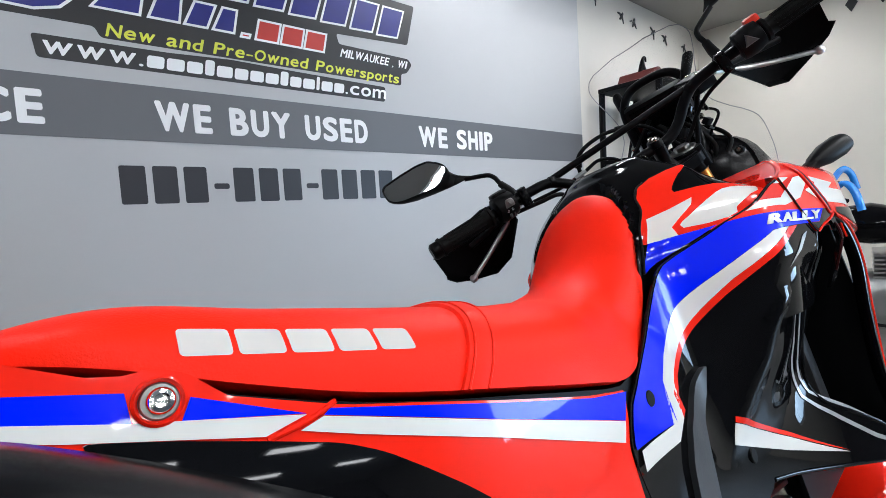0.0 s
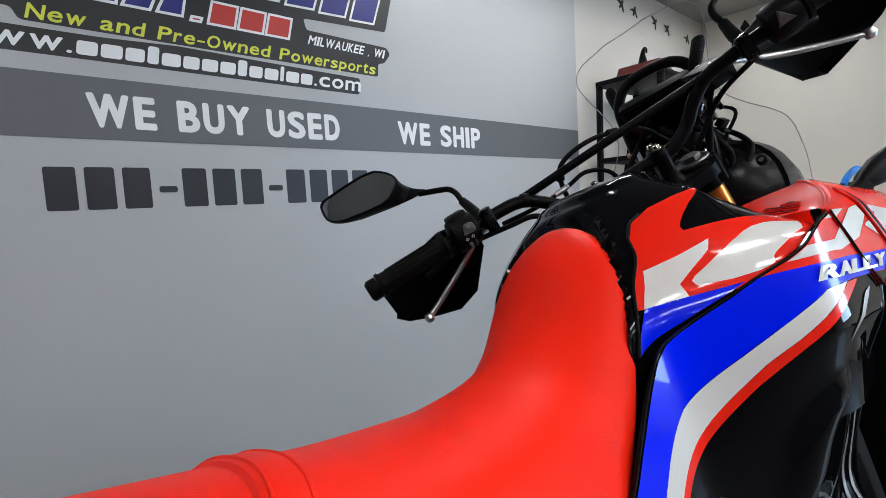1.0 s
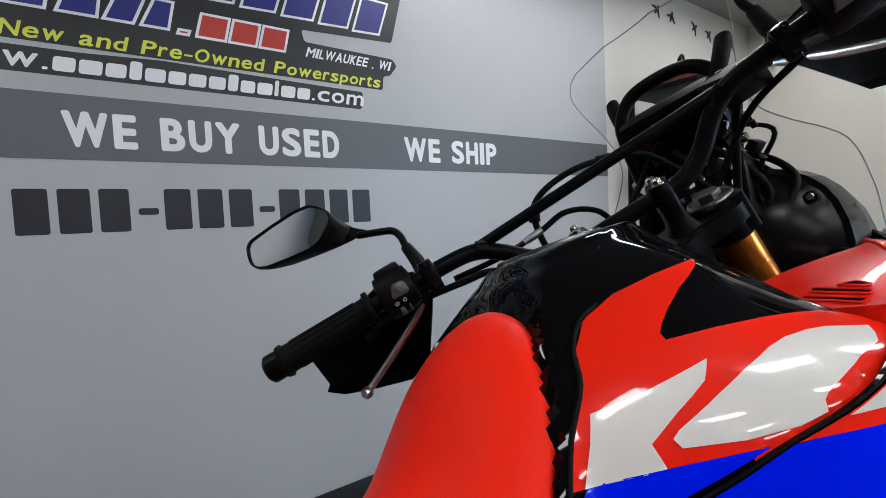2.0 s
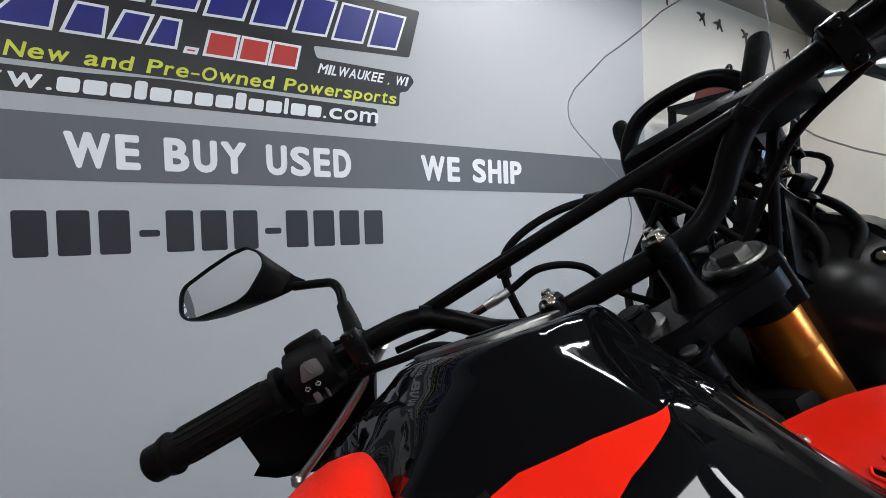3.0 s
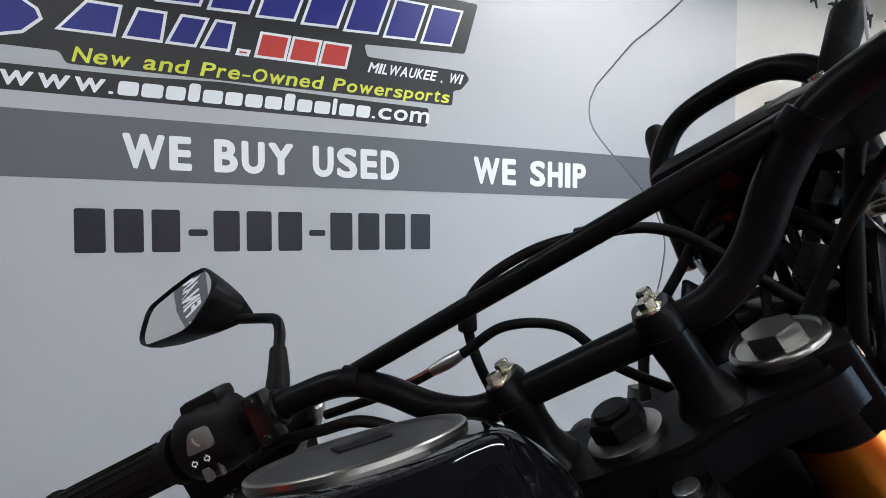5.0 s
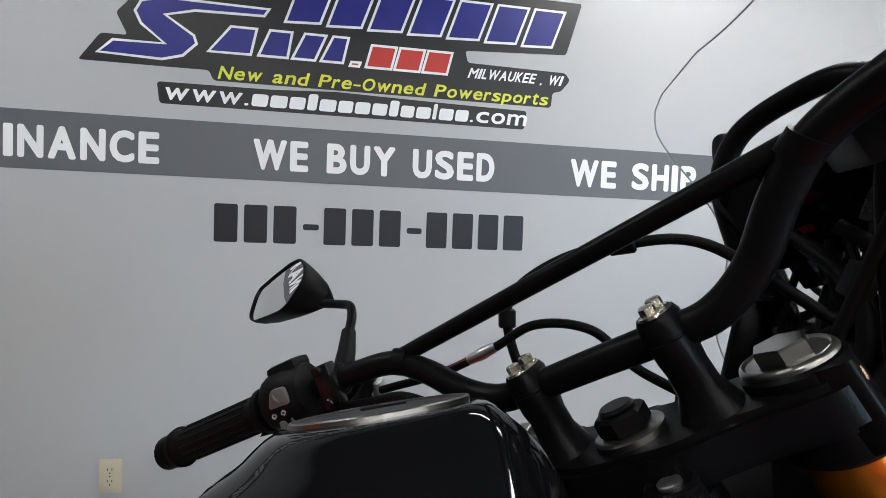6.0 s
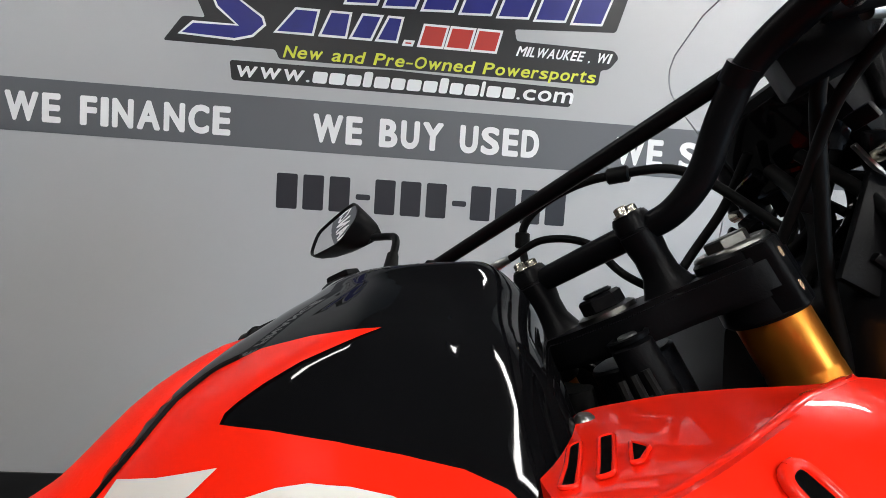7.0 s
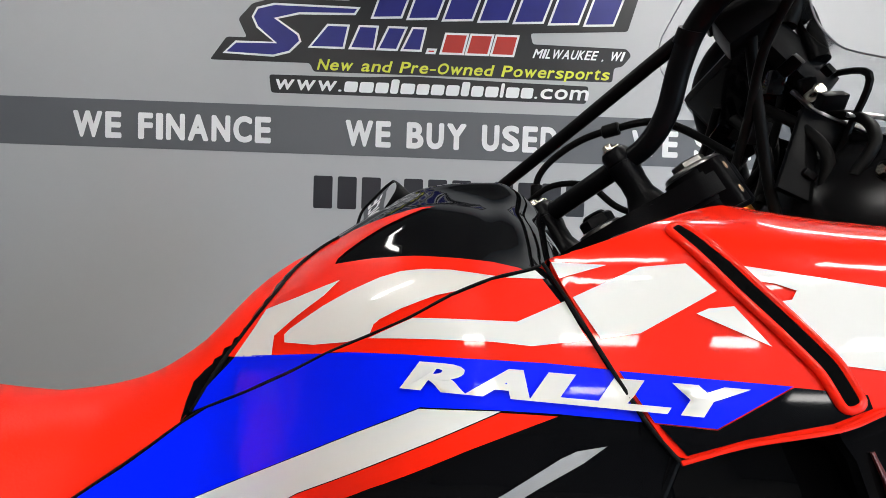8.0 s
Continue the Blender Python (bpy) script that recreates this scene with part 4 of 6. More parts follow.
# outer corner piece below the slot, and the glossy inner side of the fairing
corner = part("fairing_corner", panel(rounded([(0.0055, 1.0530), (0.0231, 1.0600), (0.0313, 1.0600), (0.0357, 1.0507), (0.0360, 1.0347), (0.0375, 1.0127), (0.045, 0.96), (0.023, 0.95), (0.019, 1.0), (0.015, 1.035)], 0.004), side, 0.005, 0.004), BLACK_GLOSS, bike, "glossy black fairing corner with a red edge")
part("edge", tube([(x, -side(x, z) - 0.0052, z) for x, z in ((0.0055, 1.0535), (0.0150, 1.0575), (0.0240, 1.0612), (0.0320, 1.0602), (0.0362, 1.0507), (0.0365, 1.0347), (0.0376, 1.0200))], 0.0015, 8), RED_PAINT, corner)
part("slit", tube([(x, -side(x, z) - 0.0042, z) for x, z in ((0.0180, 1.0455), (0.0215, 1.030), (0.0235, 1.010), (0.029, 0.975))], [0.002, 0.0036, 0.0036, 0.003], 10, flat=0.4), MAROON, corner, "red-lined slit")
part("inner_fairing", panel(rounded([(-0.060, 1.034), (-0.005, 1.047), (0.020, 1.048), (0.042, 0.98), (0.05, 0.76), (-0.08, 0.82), (-0.085, 0.95)], 0.008), lambda x, z: side(x, z) - 0.022 - 0.25 * max(0.0, 0.03 - x) * min(1.0, (1.045 - z) * 14), 0.004), BLACK_GLOSS, bike, "glossy black inner fairing")

# lower part of the side cowl: pinstripes, white wedge, plug, rounded edges


def strip(line, wide):
    """A band of even width along a line in x and z."""
    pts = [Vector(p) for p in line]
    left, right = [], []
    for i, p in enumerate(pts):
        d = (pts[min(i + 1, len(pts) - 1)] - pts[max(i - 1, 0)]).normalized()
        n = Vector((-d.y, d.x)) * wide / 2
        left.append(tuple(p + n))
        right.append(tuple(p - n))
    return left + right[::-1]


for line, wide in (([(-0.120, 0.978), (-0.116, 0.949), (-0.097, 0.895), (-0.090, 0.850), (-0.086, 0.818), (-0.068, 0.798), (-0.039, 0.772), (0.010, 0.730), (0.051, 0.703)], 0.006),
                   ([(-0.095, 0.968), (-0.089, 0.930), (-0.074, 0.876), (-0.074, 0.842), (-0.068, 0.820), (-0.052, 0.806), (-0.022, 0.783), (0.025, 0.744)], 0.005)):
    decal("pinstripe", strip(line, wide), fair, GREY_FILM, cowl, "silver grey pinstripe", P1, 0.006)
decal("film", [(-0.0855, 1.043), (-0.096, 1.0355), (-0.1145, 1.0247), (-0.150, 1.003), (-0.135, 1.018), (-0.1054, 1.0368), (-0.0984, 1.0403)], side, GREY_FILM, cowl, "", P1)
decal("film", [(-0.265, 0.838), (-0.150, 0.782), (-0.045, 0.726), (-0.160, 0.768), (-0.276, 0.815)], fair, WHITE_FILM, cowl, "white film wedge", P1)
decal("film", [(-0.263, 0.846), (-0.150, 0.789), (-0.045, 0.728), (-0.150, 0.783), (-0.265, 0.839)], fair, RED_PAINT, cowl, "", P2)
part("plug_hole", cyl((-0.241, -fair(-0.241, 0.790) - 0.0035, 0.790), (-0.241, -fair(-0.241, 0.790) + 0.004, 0.790), 0.0095, seg=20, bevel=0.001), BLACK_RUBBER, cowl, "black rubber plug")
for k in (-1, 1):
    part("fairing_edge", tube([(x, k * (fair(x, z) + 0.0005), z) for x, z in COWL[23:37]], 0.0032, 10, 4), BLACK_GLOSS, bike, "rounded glossy black fairing edge")
    rim = part("fairing_rim", tube([(0.030, k * 0.232, 1.060), (0.052, k * 0.240, 1.035), (0.066, k * 0.238, 0.98), (0.062, k * 0.225, 0.90), (0.050, k * 0.214, 0.80), (0.075, k * 0.214, 0.70)], 0.012, 12, flat=0.55), BLACK_GLOSS, bike, "glossy black outer fairing rim")
    part("pinstripe", tube([(0.046, k * 0.246, 1.050), (0.060, k * 0.249, 1.030), (0.076, k * 0.246, 0.98), (0.073, k * 0.233, 0.90), (0.060, k * 0.219, 0.80)], 0.0022, 8), RED_PAINT, rim)
part("knee_guard", panel(rounded([(-0.288, 0.918), (-0.302, 0.886), (-0.328, 0.860), (-0.340, 0.8285), (-0.354, 0.775), (-0.362, 0.735), (-0.402, 0.740), (-0.394, 0.792), (-0.388, 0.834), (-0.370, 0.867), (-0.322, 0.902)], 0.008), lambda x, z: fair(x, z) + 0.009, 0.010, step=0.008), GUARD, bike, "satin dark grey frame guard")
part("radiator", box(-0.02, -0.15, 0.72, 0.02, 0.15, 1.0, 0.006), DARK_ALLOY, bike)
for s in (-1, 1):
    part("inner_duct", box(-0.13, s * 0.118 - 0.003, 0.66, 0.16, s * 0.118 + 0.003, 1.09, 0.002), BLACK_PLASTIC, bike)
    part("inner_bulkhead", box(0.082, min(s * 0.05, s * 0.222), 0.69, 0.090, max(s * 0.05, s * 0.222), 1.045, 0.002), BLACK_PLASTIC, bike)
for s in (-1, 1):
    part("radiator_hose", tube([(0.0, s * 0.12, 1.0), (-0.03, s * 0.13, 1.04), (-0.09, s * 0.11, 1.03), (-0.14, s * 0.08, 0.95)], 0.017, 12), BLACK_RUBBER, bike)

# turn signals
for s in (-1, 1):
    stalk = part("turn_signal", tube([(0.075, s * 0.190, 1.130), (0.098, s * 0.212, 1.140), (0.118, s * 0.228, 1.150)], [0.010, 0.010, 0.012], 14, flat=0.8), BLACK_RUBBER, bike, "black front turn signal")
    a, b = Vector((0.112, s * 0.224, 1.150)), Vector((0.198, s * 0.270, 1.178))
    along = (b - a).normalized()
    up = (Vector((0, 0, 1)) - along * along.z).normalized()
    over = along.cross(up)
    pod = [[a + (b - a) * t + up * (h * math.sin(w) * (1.0 if math.sin(w) > 0 else 0.85)) + over * (d * math.cos(w)) for w in [2 * math.pi * k / 20 for k in range(20)]] for t, h, d in
           ((0.0, 0.007, 0.007), (0.12, 0.013, 0.013), (0.45, 0.0205, 0.0175), (0.80, 0.0215, 0.0185), (0.96, 0.0185, 0.016), (1.0, 0.012, 0.011))]
    part("pod", loft(pod), BLACK_PLASTIC, stalk)
    mids = [sum(ring, Vector()) / 20 for ring in pod]
    part("lens", loft([[c + (p - c) * 0.8 + Vector((0.007, 0, 0)) for p in ring] for c, ring in zip(mids[1:], pod[1:])]), AMBER, stalk, "amber lens facing forward")

# tail cowl
TAIL = [(-1.12, 1.150), (-0.960, 1.090), (-0.924, 1.0735), (-0.891, 1.0575), (-0.882, 1.0555), (-0.866, 1.0560), (-0.852, 1.0495), (-0.840, 1.0355), (-0.795, 1.0183), (-0.7785, 1.0122), (-0.65, 0.9775), (-0.55, 0.952), (-0.4795, 0.9385), (-0.492, 0.912), (-0.507, 0.893), (-0.509, 0.83),
        (-0.55, 0.84), (-0.70, 0.93), (-0.80, 0.985), (-0.90, 1.010), (-1.00, 1.05), (-1.12, 1.11)]
for s in (False, True):
    tail = part("tail_cowl", panel(rounded(TAIL, 0.006), side, 0.005, 0.0, mirror=s), RED_PAINT, bike, "glossy red tail cowl" + ("" if s else " with blue and white film"))
    if s:
        continue
    decal("film", [(-1.10, 1.113), (-0.9384, 1.0624), (-0.8795, 1.0476), (-0.8800, 1.0413), (-0.8783, 1.0334), (-0.9399, 1.052), (-1.10, 1.098)], side, BLUE_PAINT, tail, "bright blue film")
    decal("film", [(-0.8537, 1.0385), (-0.8007, 1.0141), (-0.8588, 1.0286)], side, BLUE_PAINT, tail, "bright blue film")
    decal("film", [(-1.10, 1.098), (-0.9399, 1.052), (-0.8783, 1.0334), (-0.8588, 1.0286), (-0.8007, 1.0136), (-0.8235, 1.0092), (-0.9017, 1.0324), (-0.9409, 1.0456), (-1.10, 1.091)], side, WHITE_FILM, tail, "white film stripe")
    decal("film", [(-0.7876, 1.0130), (-0.65, 0.9755), (-0.55, 0.950), (-0.4800, 0.9370), (-0.5009, 0.9155), (-0.56, 0.9345), (-0.66, 0.9665), (-0.7918, 1.0105)], side, BLUE_PAINT, tail, "bright blue film")
    decal("film", [(-0.7918, 1.0100), (-0.66, 0.966), (-0.56, 0.934), (-0.5009, 0.915), (-0.5147, 0.8999), (-0.5773, 0.9227), (-0.6684, 0.9564), (-0.7703, 0.9928), (-0.8059, 1.0065)], side, WHITE_FILM, tail, "white film stripe")
    bx, bz = -0.8665, 1.0402
    by = -side(bx, bz)
    part("boss", spin([(0.0118, -0.004), (0.0118, 0.0018), (0.0106, 0.0030), (0.0096, 0.0018), (0.0090, -0.002), (0.0, -0.002)], 28, None, pose(bx, by, bz, 90)), RED_PAINT, tail)
    part("washer", spin([(0.0045, 0.0), (0.0088, 0.0), (0.0088, 0.0012), (0.0080, 0.0020), (0.0045, 0.0020), (0.0045, 0.0)], 28, None, pose(bx, by, bz, 90)), FORK_CAP, tail, "grey steel washer")
    part("bolt", spin([(0.0060, 0.0015), (0.0062, 0.0060), (0.0052, 0.0078), (0.0034, 0.0080), (0.0030, 0.0050), (0.0, 0.0048)], 24, None, pose(bx, by, bz, 90)), CHROME, tail, "chromed socket-head bolt")
    part("panel_edge", tube([(x, -side(x, z) - 0.0015, z) for x, z in ((-0.7840, 1.0160), (-0.800, 1.0105), (-0.8230, 1.0070))], 0.0017, 8), RED_PAINT, tail)
part("tail_deck", loft([[Vector((x, y, z + (0.012 if abs(y) < w * 0.8 else 0))) for y in (-w, -w * 0.8, 0, w * 0.8, w)] for x, w, z in ((-1.14, 0.06, 1.148), (-1.05, 0.085, 1.123), (-0.96, 0.100, 1.088), (-0.92, 0.104, 1.070))], closed=False), RED_PAINT, bike, "red rear deck behind the seat")
part("under_tray", loft([[Vector((x, s * w, z - d)) for s, d in ((1, 0), (-1, 0), (-1, 0.06), (1, 0.06))] for x, w, z in ((-1.10, 0.05, 1.09), (-0.9, 0.09, 1.02), (-0.6, 0.10, 0.93), (-0.40, 0.085, 0.90))]), BLACK_PLASTIC, bike)
part("rear_fender", loft([[Vector((x, s * w, z - d)) for s, d in ((1, 0), (-1, 0), (-1, 0.012), (1, 0.012))] for x, w, z in ((-1.42, 0.06, 0.86), (-1.32, 0.075, 0.98), (-1.2, 0.085, 1.07), (-1.08, 0.09, 1.09))]), BLACK_PLASTIC, bike)
part("tail_lamp", box(-1.185, -0.045, 1.085, -1.14, 0.045, 1.13, 0.012), RED_LENS, bike, "red tail lamp")

# exhaust
muff = part("muffler", tube([(-1.26, -0.175, 1.075), (-1.05, -0.180, 1.025), (-0.94, -0.180, 0.983), (-0.82, -0.170, 0.915), (-0.72, -0.160, 0.86), (-0.63, -0.15, 0.79)], [0.035, 0.058, 0.060, 0.058, 0.044, 0.03], 24, flat=1.0), SATIN_BLACK, bike, "satin black muffler")
part("heat_shield", panel(rounded([(-0.9028, 1.0327), (-0.8757, 1.0246), (-0.8416, 1.013), (-0.8082, 1.001), (-0.788, 0.990), (-0.7674, 0.9747), (-0.7446, 0.9567), (-0.66, 0.88), (-0.67, 0.83), (-0.78, 0.89), (-0.855, 0.955), (-0.874, 1.0), (-0.890, 1.020)], 0.008), lambda x, z: 0.176 - 1.6 * max(0, z - 0.955 + 0.4 * (x + 0.8)) ** 2, 0.006), BLACK_GLOSS, muff, "glossy black heat shield")
part("exhaust_pipe", tube([(-0.64, -0.15, 0.80), (-0.55, -0.14, 0.76), (-0.40, -0.12, 0.62), (-0.18, -0.10, 0.55), (-0.08, -0.06, 0.60), (-0.10, 0.0, 0.70)], 0.022, 16), ALLOY, bike)

# frame and engine
part("main_frame", tube([(0.0, 0.0, 1.12), (-0.10, 0.0, 1.02), (-0.32, 0.0, 0.92), (-0.50, 0.0, 0.80), (-0.54, 0.0, 0.55), (-0.50, 0, 0.45)], 0.032, 16), BLACK_METAL, bike)
for s in (-1, 1):
    part("frame_tube", tube([(0.03, s * 0.02, 1.03), (-0.02, s * 0.06, 0.75), (-0.06, s * 0.10, 0.42), (-0.20, s * 0.11, 0.34), (-0.50, s * 0.10, 0.36)], 0.015, 12), BLACK_METAL, bike)
    part("subframe_tube", tube([(-0.42, s * 0.08, 0.90), (-0.75, s * 0.09, 0.97), (-1.08, s * 0.06, 1.07)], 0.012, 12), BLACK_METAL, bike)
part("crankcase", loft([[Vector((x, w * math.cos(a), z + h * math.sin(a))) for a in [2 * math.pi * k / 20 for k in range(20)]] for x, w, z, h in
                        ((-0.50, 0.06, 0.47, 0.05), (-0.46, 0.11, 0.47, 0.10), (-0.34, 0.135, 0.46, 0.13), (-0.20, 0.14, 0.46, 0.135), (-0.10, 0.11, 0.47, 0.11), (-0.06, 0.05, 0.48, 0.05))]), DARK_ALLOY, bike, "dark cast engine case")
for s in (-1, 1):
    part("engine_cover", cyl((-0.24, s * 0.13, 0.46), (-0.24, s * 0.165, 0.46), 0.085, 0.075, 32, 0.008), DARK_ALLOY, bike)
for k in range(7):
    part("cooling_fin", box(-0.075, -0.075, -0.004, 0.075, 0.075, 0.004, 0.003, m=pose(-0.17 + 0.008 * k, 0, 0.585 + 0.022 * k, 0, 8, 0)), DARK_ALLOY, bike)
part("cylinder", box(-0.06, -0.06, 0.0, 0.06, 0.06, 0.26, 0.015, m=pose(-0.175, 0, 0.56, 0, 8, 0)), DARK_ALLOY, bike)
part("skid_plate", loft([[Vector((x, s * w, z)) for s in (-1, -0.6, 0.6, 1)] for x, w, z in ((0.02, 0.10, 0.46), (-0.06, 0.13, 0.34), (-0.45, 0.13, 0.32))], closed=False), DARK_ALLOY, bike)
for s in (-1, 1):
    part("swingarm", tube([(-0.47, s * 0.09, 0.46), (-0.75, s * 0.10, 0.42), (-1.03, s * 0.105, 0.365)], [0.032, 0.028, 0.022], 14, flat=0.6), ALLOY, bike)
    part("foot_peg", box(-0.46, min(s * 0.14, s * 0.24), 0.36, -0.40, max(s * 0.14, s * 0.24), 0.385, 0.006), DARK_ALLOY, bike)
part("side_stand", tube([(-0.40, 0.12, 0.36), (-0.42, 0.26, 0.22), (-0.43, 0.41, 0.167)], 0.013, 12), BLACK_METAL, bike)
part("shock", cyl((-0.46, 0, 0.50), (-0.42, 0, 0.88), 0.032, seg=20, bevel=0.004), BLACK_METAL, bike)


def wheel(name, centre, axis_m, radius, width, label):
    """Spoked wheel: tyre, rim, hub and spokes round its own y axis."""
    def place(bm):
        bmesh.ops.transform(bm, matrix=axis_m @ Matrix.Translation(centre) @ pose(0, 0, 0, 90), verts=bm.verts)
        return bm
    rt = width / 2
    ring = [(radius - rt + rt * math.cos(a), rt * math.sin(a)) for a in [2 * math.pi * k / 16 for k in range(16)]]
    tyre = part(name, place(spin(ring + ring[:1], 56)), BLACK_RUBBER, bike, label)
    bm = bmesh.new()
    for k in range(36):
        for j, a in ((0, -0.55), (0, 0.0), (0, 0.55)):
            turn = pose(0, 0, 0, 0, 0, 10.0 * k + (5 if a == 0 else 0))
            box(-0.010, -0.011, -0.012, 0.014, 0.011, 0.012, 0.0, bm, turn @ Matrix.Translation((radius - rt + rt * math.cos(a), 0, rt * math.sin(a))) @ pose(0, 0, 0, 0, -math.degrees(a), 0))
    part("tread_block", place(bm), BLACK_RUBBER, tyre, smooth=False)["kind"] = "stuff"
    part("rim", place(spin([(radius - 2 * rt + 0.004, -0.028), (radius - 2 * rt + 0.016, -0.030), (radius - 2 * rt + 0.008, -0.010), (radius - 2 * rt + 0.008, 0.010), (radius - 2 * rt + 0.016, 0.030), (radius - 2 * rt + 0.004, 0.028), (radius - 2 * rt - 0.004, 0.0), (radius - 2 * rt + 0.004, -0.028)], 56)), BLACK_METAL, tyre)
    part("hub", place(spin([(0.0, -0.06), (0.022, -0.06), (0.03, -0.035), (0.02, -0.03), (0.02, 0.03), (0.03, 0.035), (0.022, 0.06), (0.0, 0.06)], 24)), DARK_ALLOY, tyre)
    bm = bmesh.new()
    for k in range(36):
        a = 2 * math.pi * k / 36
        s = 1 if k % 2 else -1
        b = a + (0.55 if k % 4 < 2 else -0.55)
        cyl((0.027 * math.cos(b), 0.027 * math.sin(b), s * 0.033), ((radius - 2 * rt) * math.cos(a), (radius - 2 * rt) * math.sin(a), 0), 0.0018, seg=6, bm=bm)
    part("spokes", place(bm), STEEL, tyre)
    holes = spin([(0.075, 0.050), (0.128, 0.050), (0.128, 0.054), (0.075, 0.054), (0.075, 0.050)], 48)
    part("brake_disc", place(holes), ALLOY, tyre, "drilled steel brake disc")
    return tyre


wheel("rear_wheel", (-1.02, 0, 0.371), Matrix.Identity(4), 0.335, 0.12, "black knobbly rear tyre on a spoked rim")
wheel("front_wheel", (0.055, 0, -0.984), STEER, 0.350, 0.09, "black knobbly front tyre on a spoked rim")

# ---- steering head, fork and bars ----
bm = bmesh.new()
outline = rounded([(-0.032, -0.030), (-0.018, -0.058), (-0.008, -0.116), (0.042, -0.122), (0.050, -0.09), (0.036, -0.03), (0.036, 0.03), (0.050, 0.09), (0.042, 0.122), (-0.008, 0.116), (-0.018, 0.058), (-0.032, 0.030)], 0.02)
f = bm.faces.new([bm.verts.new((x, y, -0.042)) for x, y in outline])
ret = bmesh.ops.extrude_face_region(bm, geom=[f])
for v in [g for g in ret["geom"] if isinstance(g, bmesh.types.BMVert)]:
    v.co.z = -0.016
bmesh.ops.bevel(bm, geom=[e for e in bm.edges if e.calc_face_angle(0) > 1.0], offset=0.004, segments=2, affect="EDGES")
yoke = spart("top_yoke", bm, BLACK_METAL, None, "satin black top fork clamp")
for s in (-1, 1):
    spart("clamp_boss", cyl((0.022, s * 0.0925, -0.058), (0.022, s * 0.0925, -0.008), 0.0284, 0.0272, 40, 0.003), BLACK_METAL, yoke)
    spart("pinch_lug", loft([[Vector((x, s * y, z)) for x, y in rounded([(-0.004, 0.100), (0.020, 0.104), (0.018, 0.1205), (-0.003, 0.1190)], 0.005)] for z in (-0.054, -0.051, -0.013, -0.010)]), BLACK_METAL, yoke)
    for z in (-0.020, -0.043):
        spart("pinch_bolt", cyl((0.006, s * 0.117, z), (0.006, s * 0.1202, z), 0.0040, seg=18, bevel=0.001), CARD, yoke, "rust-brown pinch bolt head")
    cap = spart("fork_cap", spin([(0.0, -0.004), (0.0250, -0.004), (0.0252, 0.0004), (0.0240, 0.0022), (0.0226, 0.0028), (0.0212, 0.0012), (0.0, 0.0012)], 36, None, Matrix.Translation((0.022, s * 0.0925, -0.008))), FORK_CAP, yoke, "polished grey metal fork cap")
    spart("cap_hex", cyl((0.022, s * 0.0925, -0.012), (0.022, s * 0.0925, 0.0015), 0.0150, seg=6, bevel=0.0012), FORK_CAP, cap)
spart("stem_washer", spin([(0.0, -0.017), (0.023, -0.017), (0.023, -0.0125), (0.020, -0.011), (0.0, -0.011)], 32), FORK_CAP, yoke)
spart("stem_nut", cyl((0, 0, -0.012), (0, 0, 0.0005), 0.0172, seg=6, bevel=0.002), BLACK_METAL, yoke, "black hexagonal stem nut")
spart("stem_cap", cyl((0, 0, 0.0), (0, 0, 0.004), 0.0120, seg=24, bevel=0.002), BLACK_METAL, yoke)
spart("steering_stem", cyl((0, 0, -0.30), (0, 0, -0.05), 0.032, seg=24, bevel=0.002), BLACK_METAL, bike)
spart("lower_yoke", box(-0.03, -0.135, -0.285, 0.06, 0.135, -0.235, 0.012), BLACK_METAL, bike)
for s in (-1, 1):
    leg = spart("fork_leg", spin([(0.0, -0.62), (0.0225, -0.62), (0.0235, -0.60), (0.0255, -0.56), (0.0255, -0.33), (0.0270, -0.31), (0.0270, -0.245), (0.0235, -0.225), (0.0230, -0.098), (0.0226, -0.0965), (0.0226, -0.0945), (0.0230, -0.093), (0.0230, -0.055), (0.0, -0.055)], 40, None, Matrix.Translation((0.022, s * 0.0925, 0))), GOLD, bike, "gold anodised fork tube")
    spart("slider", cyl((0.022, s * 0.0925, -0.98), (0.022, s * 0.0925, -0.61), 0.0205, seg=28, bevel=0.002), STEEL, leg, "polished fork slider")
    spart("axle_lug", box(0.015, s * 0.100 - 0.024, -1.04, 0.085, s * 0.100 + 0.024, -0.93, 0.012), BLACK_METAL, leg)
spart("axle", cyl((0.055, -0.125, -0.984), (0.055, 0.125, -0.984), 0.012, seg=20, bevel=0.002), STEEL, bike)
# ignition lock behind the stem
lock = spart("ignition_lock", cyl((-0.036, -0.022, -0.115), (-0.036, -0.022, -0.034), 0.0165, 0.0145, 28, 0.003), BLACK_METAL, bike, "black ignition lock")
spart("lock_ring", spin([(0.0, 0.0), (0.0142, 0.0), (0.0150, 0.003), (0.0130, 0.004), (0.0110, 0.0025), (0.0, 0.0025)], 28, None, Matrix.Translation((-0.036, -0.022, -0.034))), BLACK_METAL, lock)
spart("key_slot", spin([(0.0, 0.0022), (0.0068, 0.0022), (0.0068, 0.0042), (0.0058, 0.0048), (0.0, 0.0048)], 28, None, Matrix.Translation((-0.036, -0.022, -0.034))), ALLOY, lock)
spart("loom_cover", tube([(-0.050, -0.024, -0.070), (-0.058, -0.028, -0.095), (-0.054, -0.032, -0.130), (-0.038, -0.032, -0.170)], [0.016, 0.021, 0.019, 0.014], 16), BLACK_RUBBER, lock)
for k in range(3):
    spart("loom_wire", tube([(-0.070 + 0.006 * k, -0.020 - 0.006 * k, -0.050), (-0.078 + 0.008 * k, -0.024 - 0.006 * k, -0.085), (-0.066 + 0.01 * k, -0.034, -0.13)], 0.0032, 8), BLACK_RUBBER, lock)
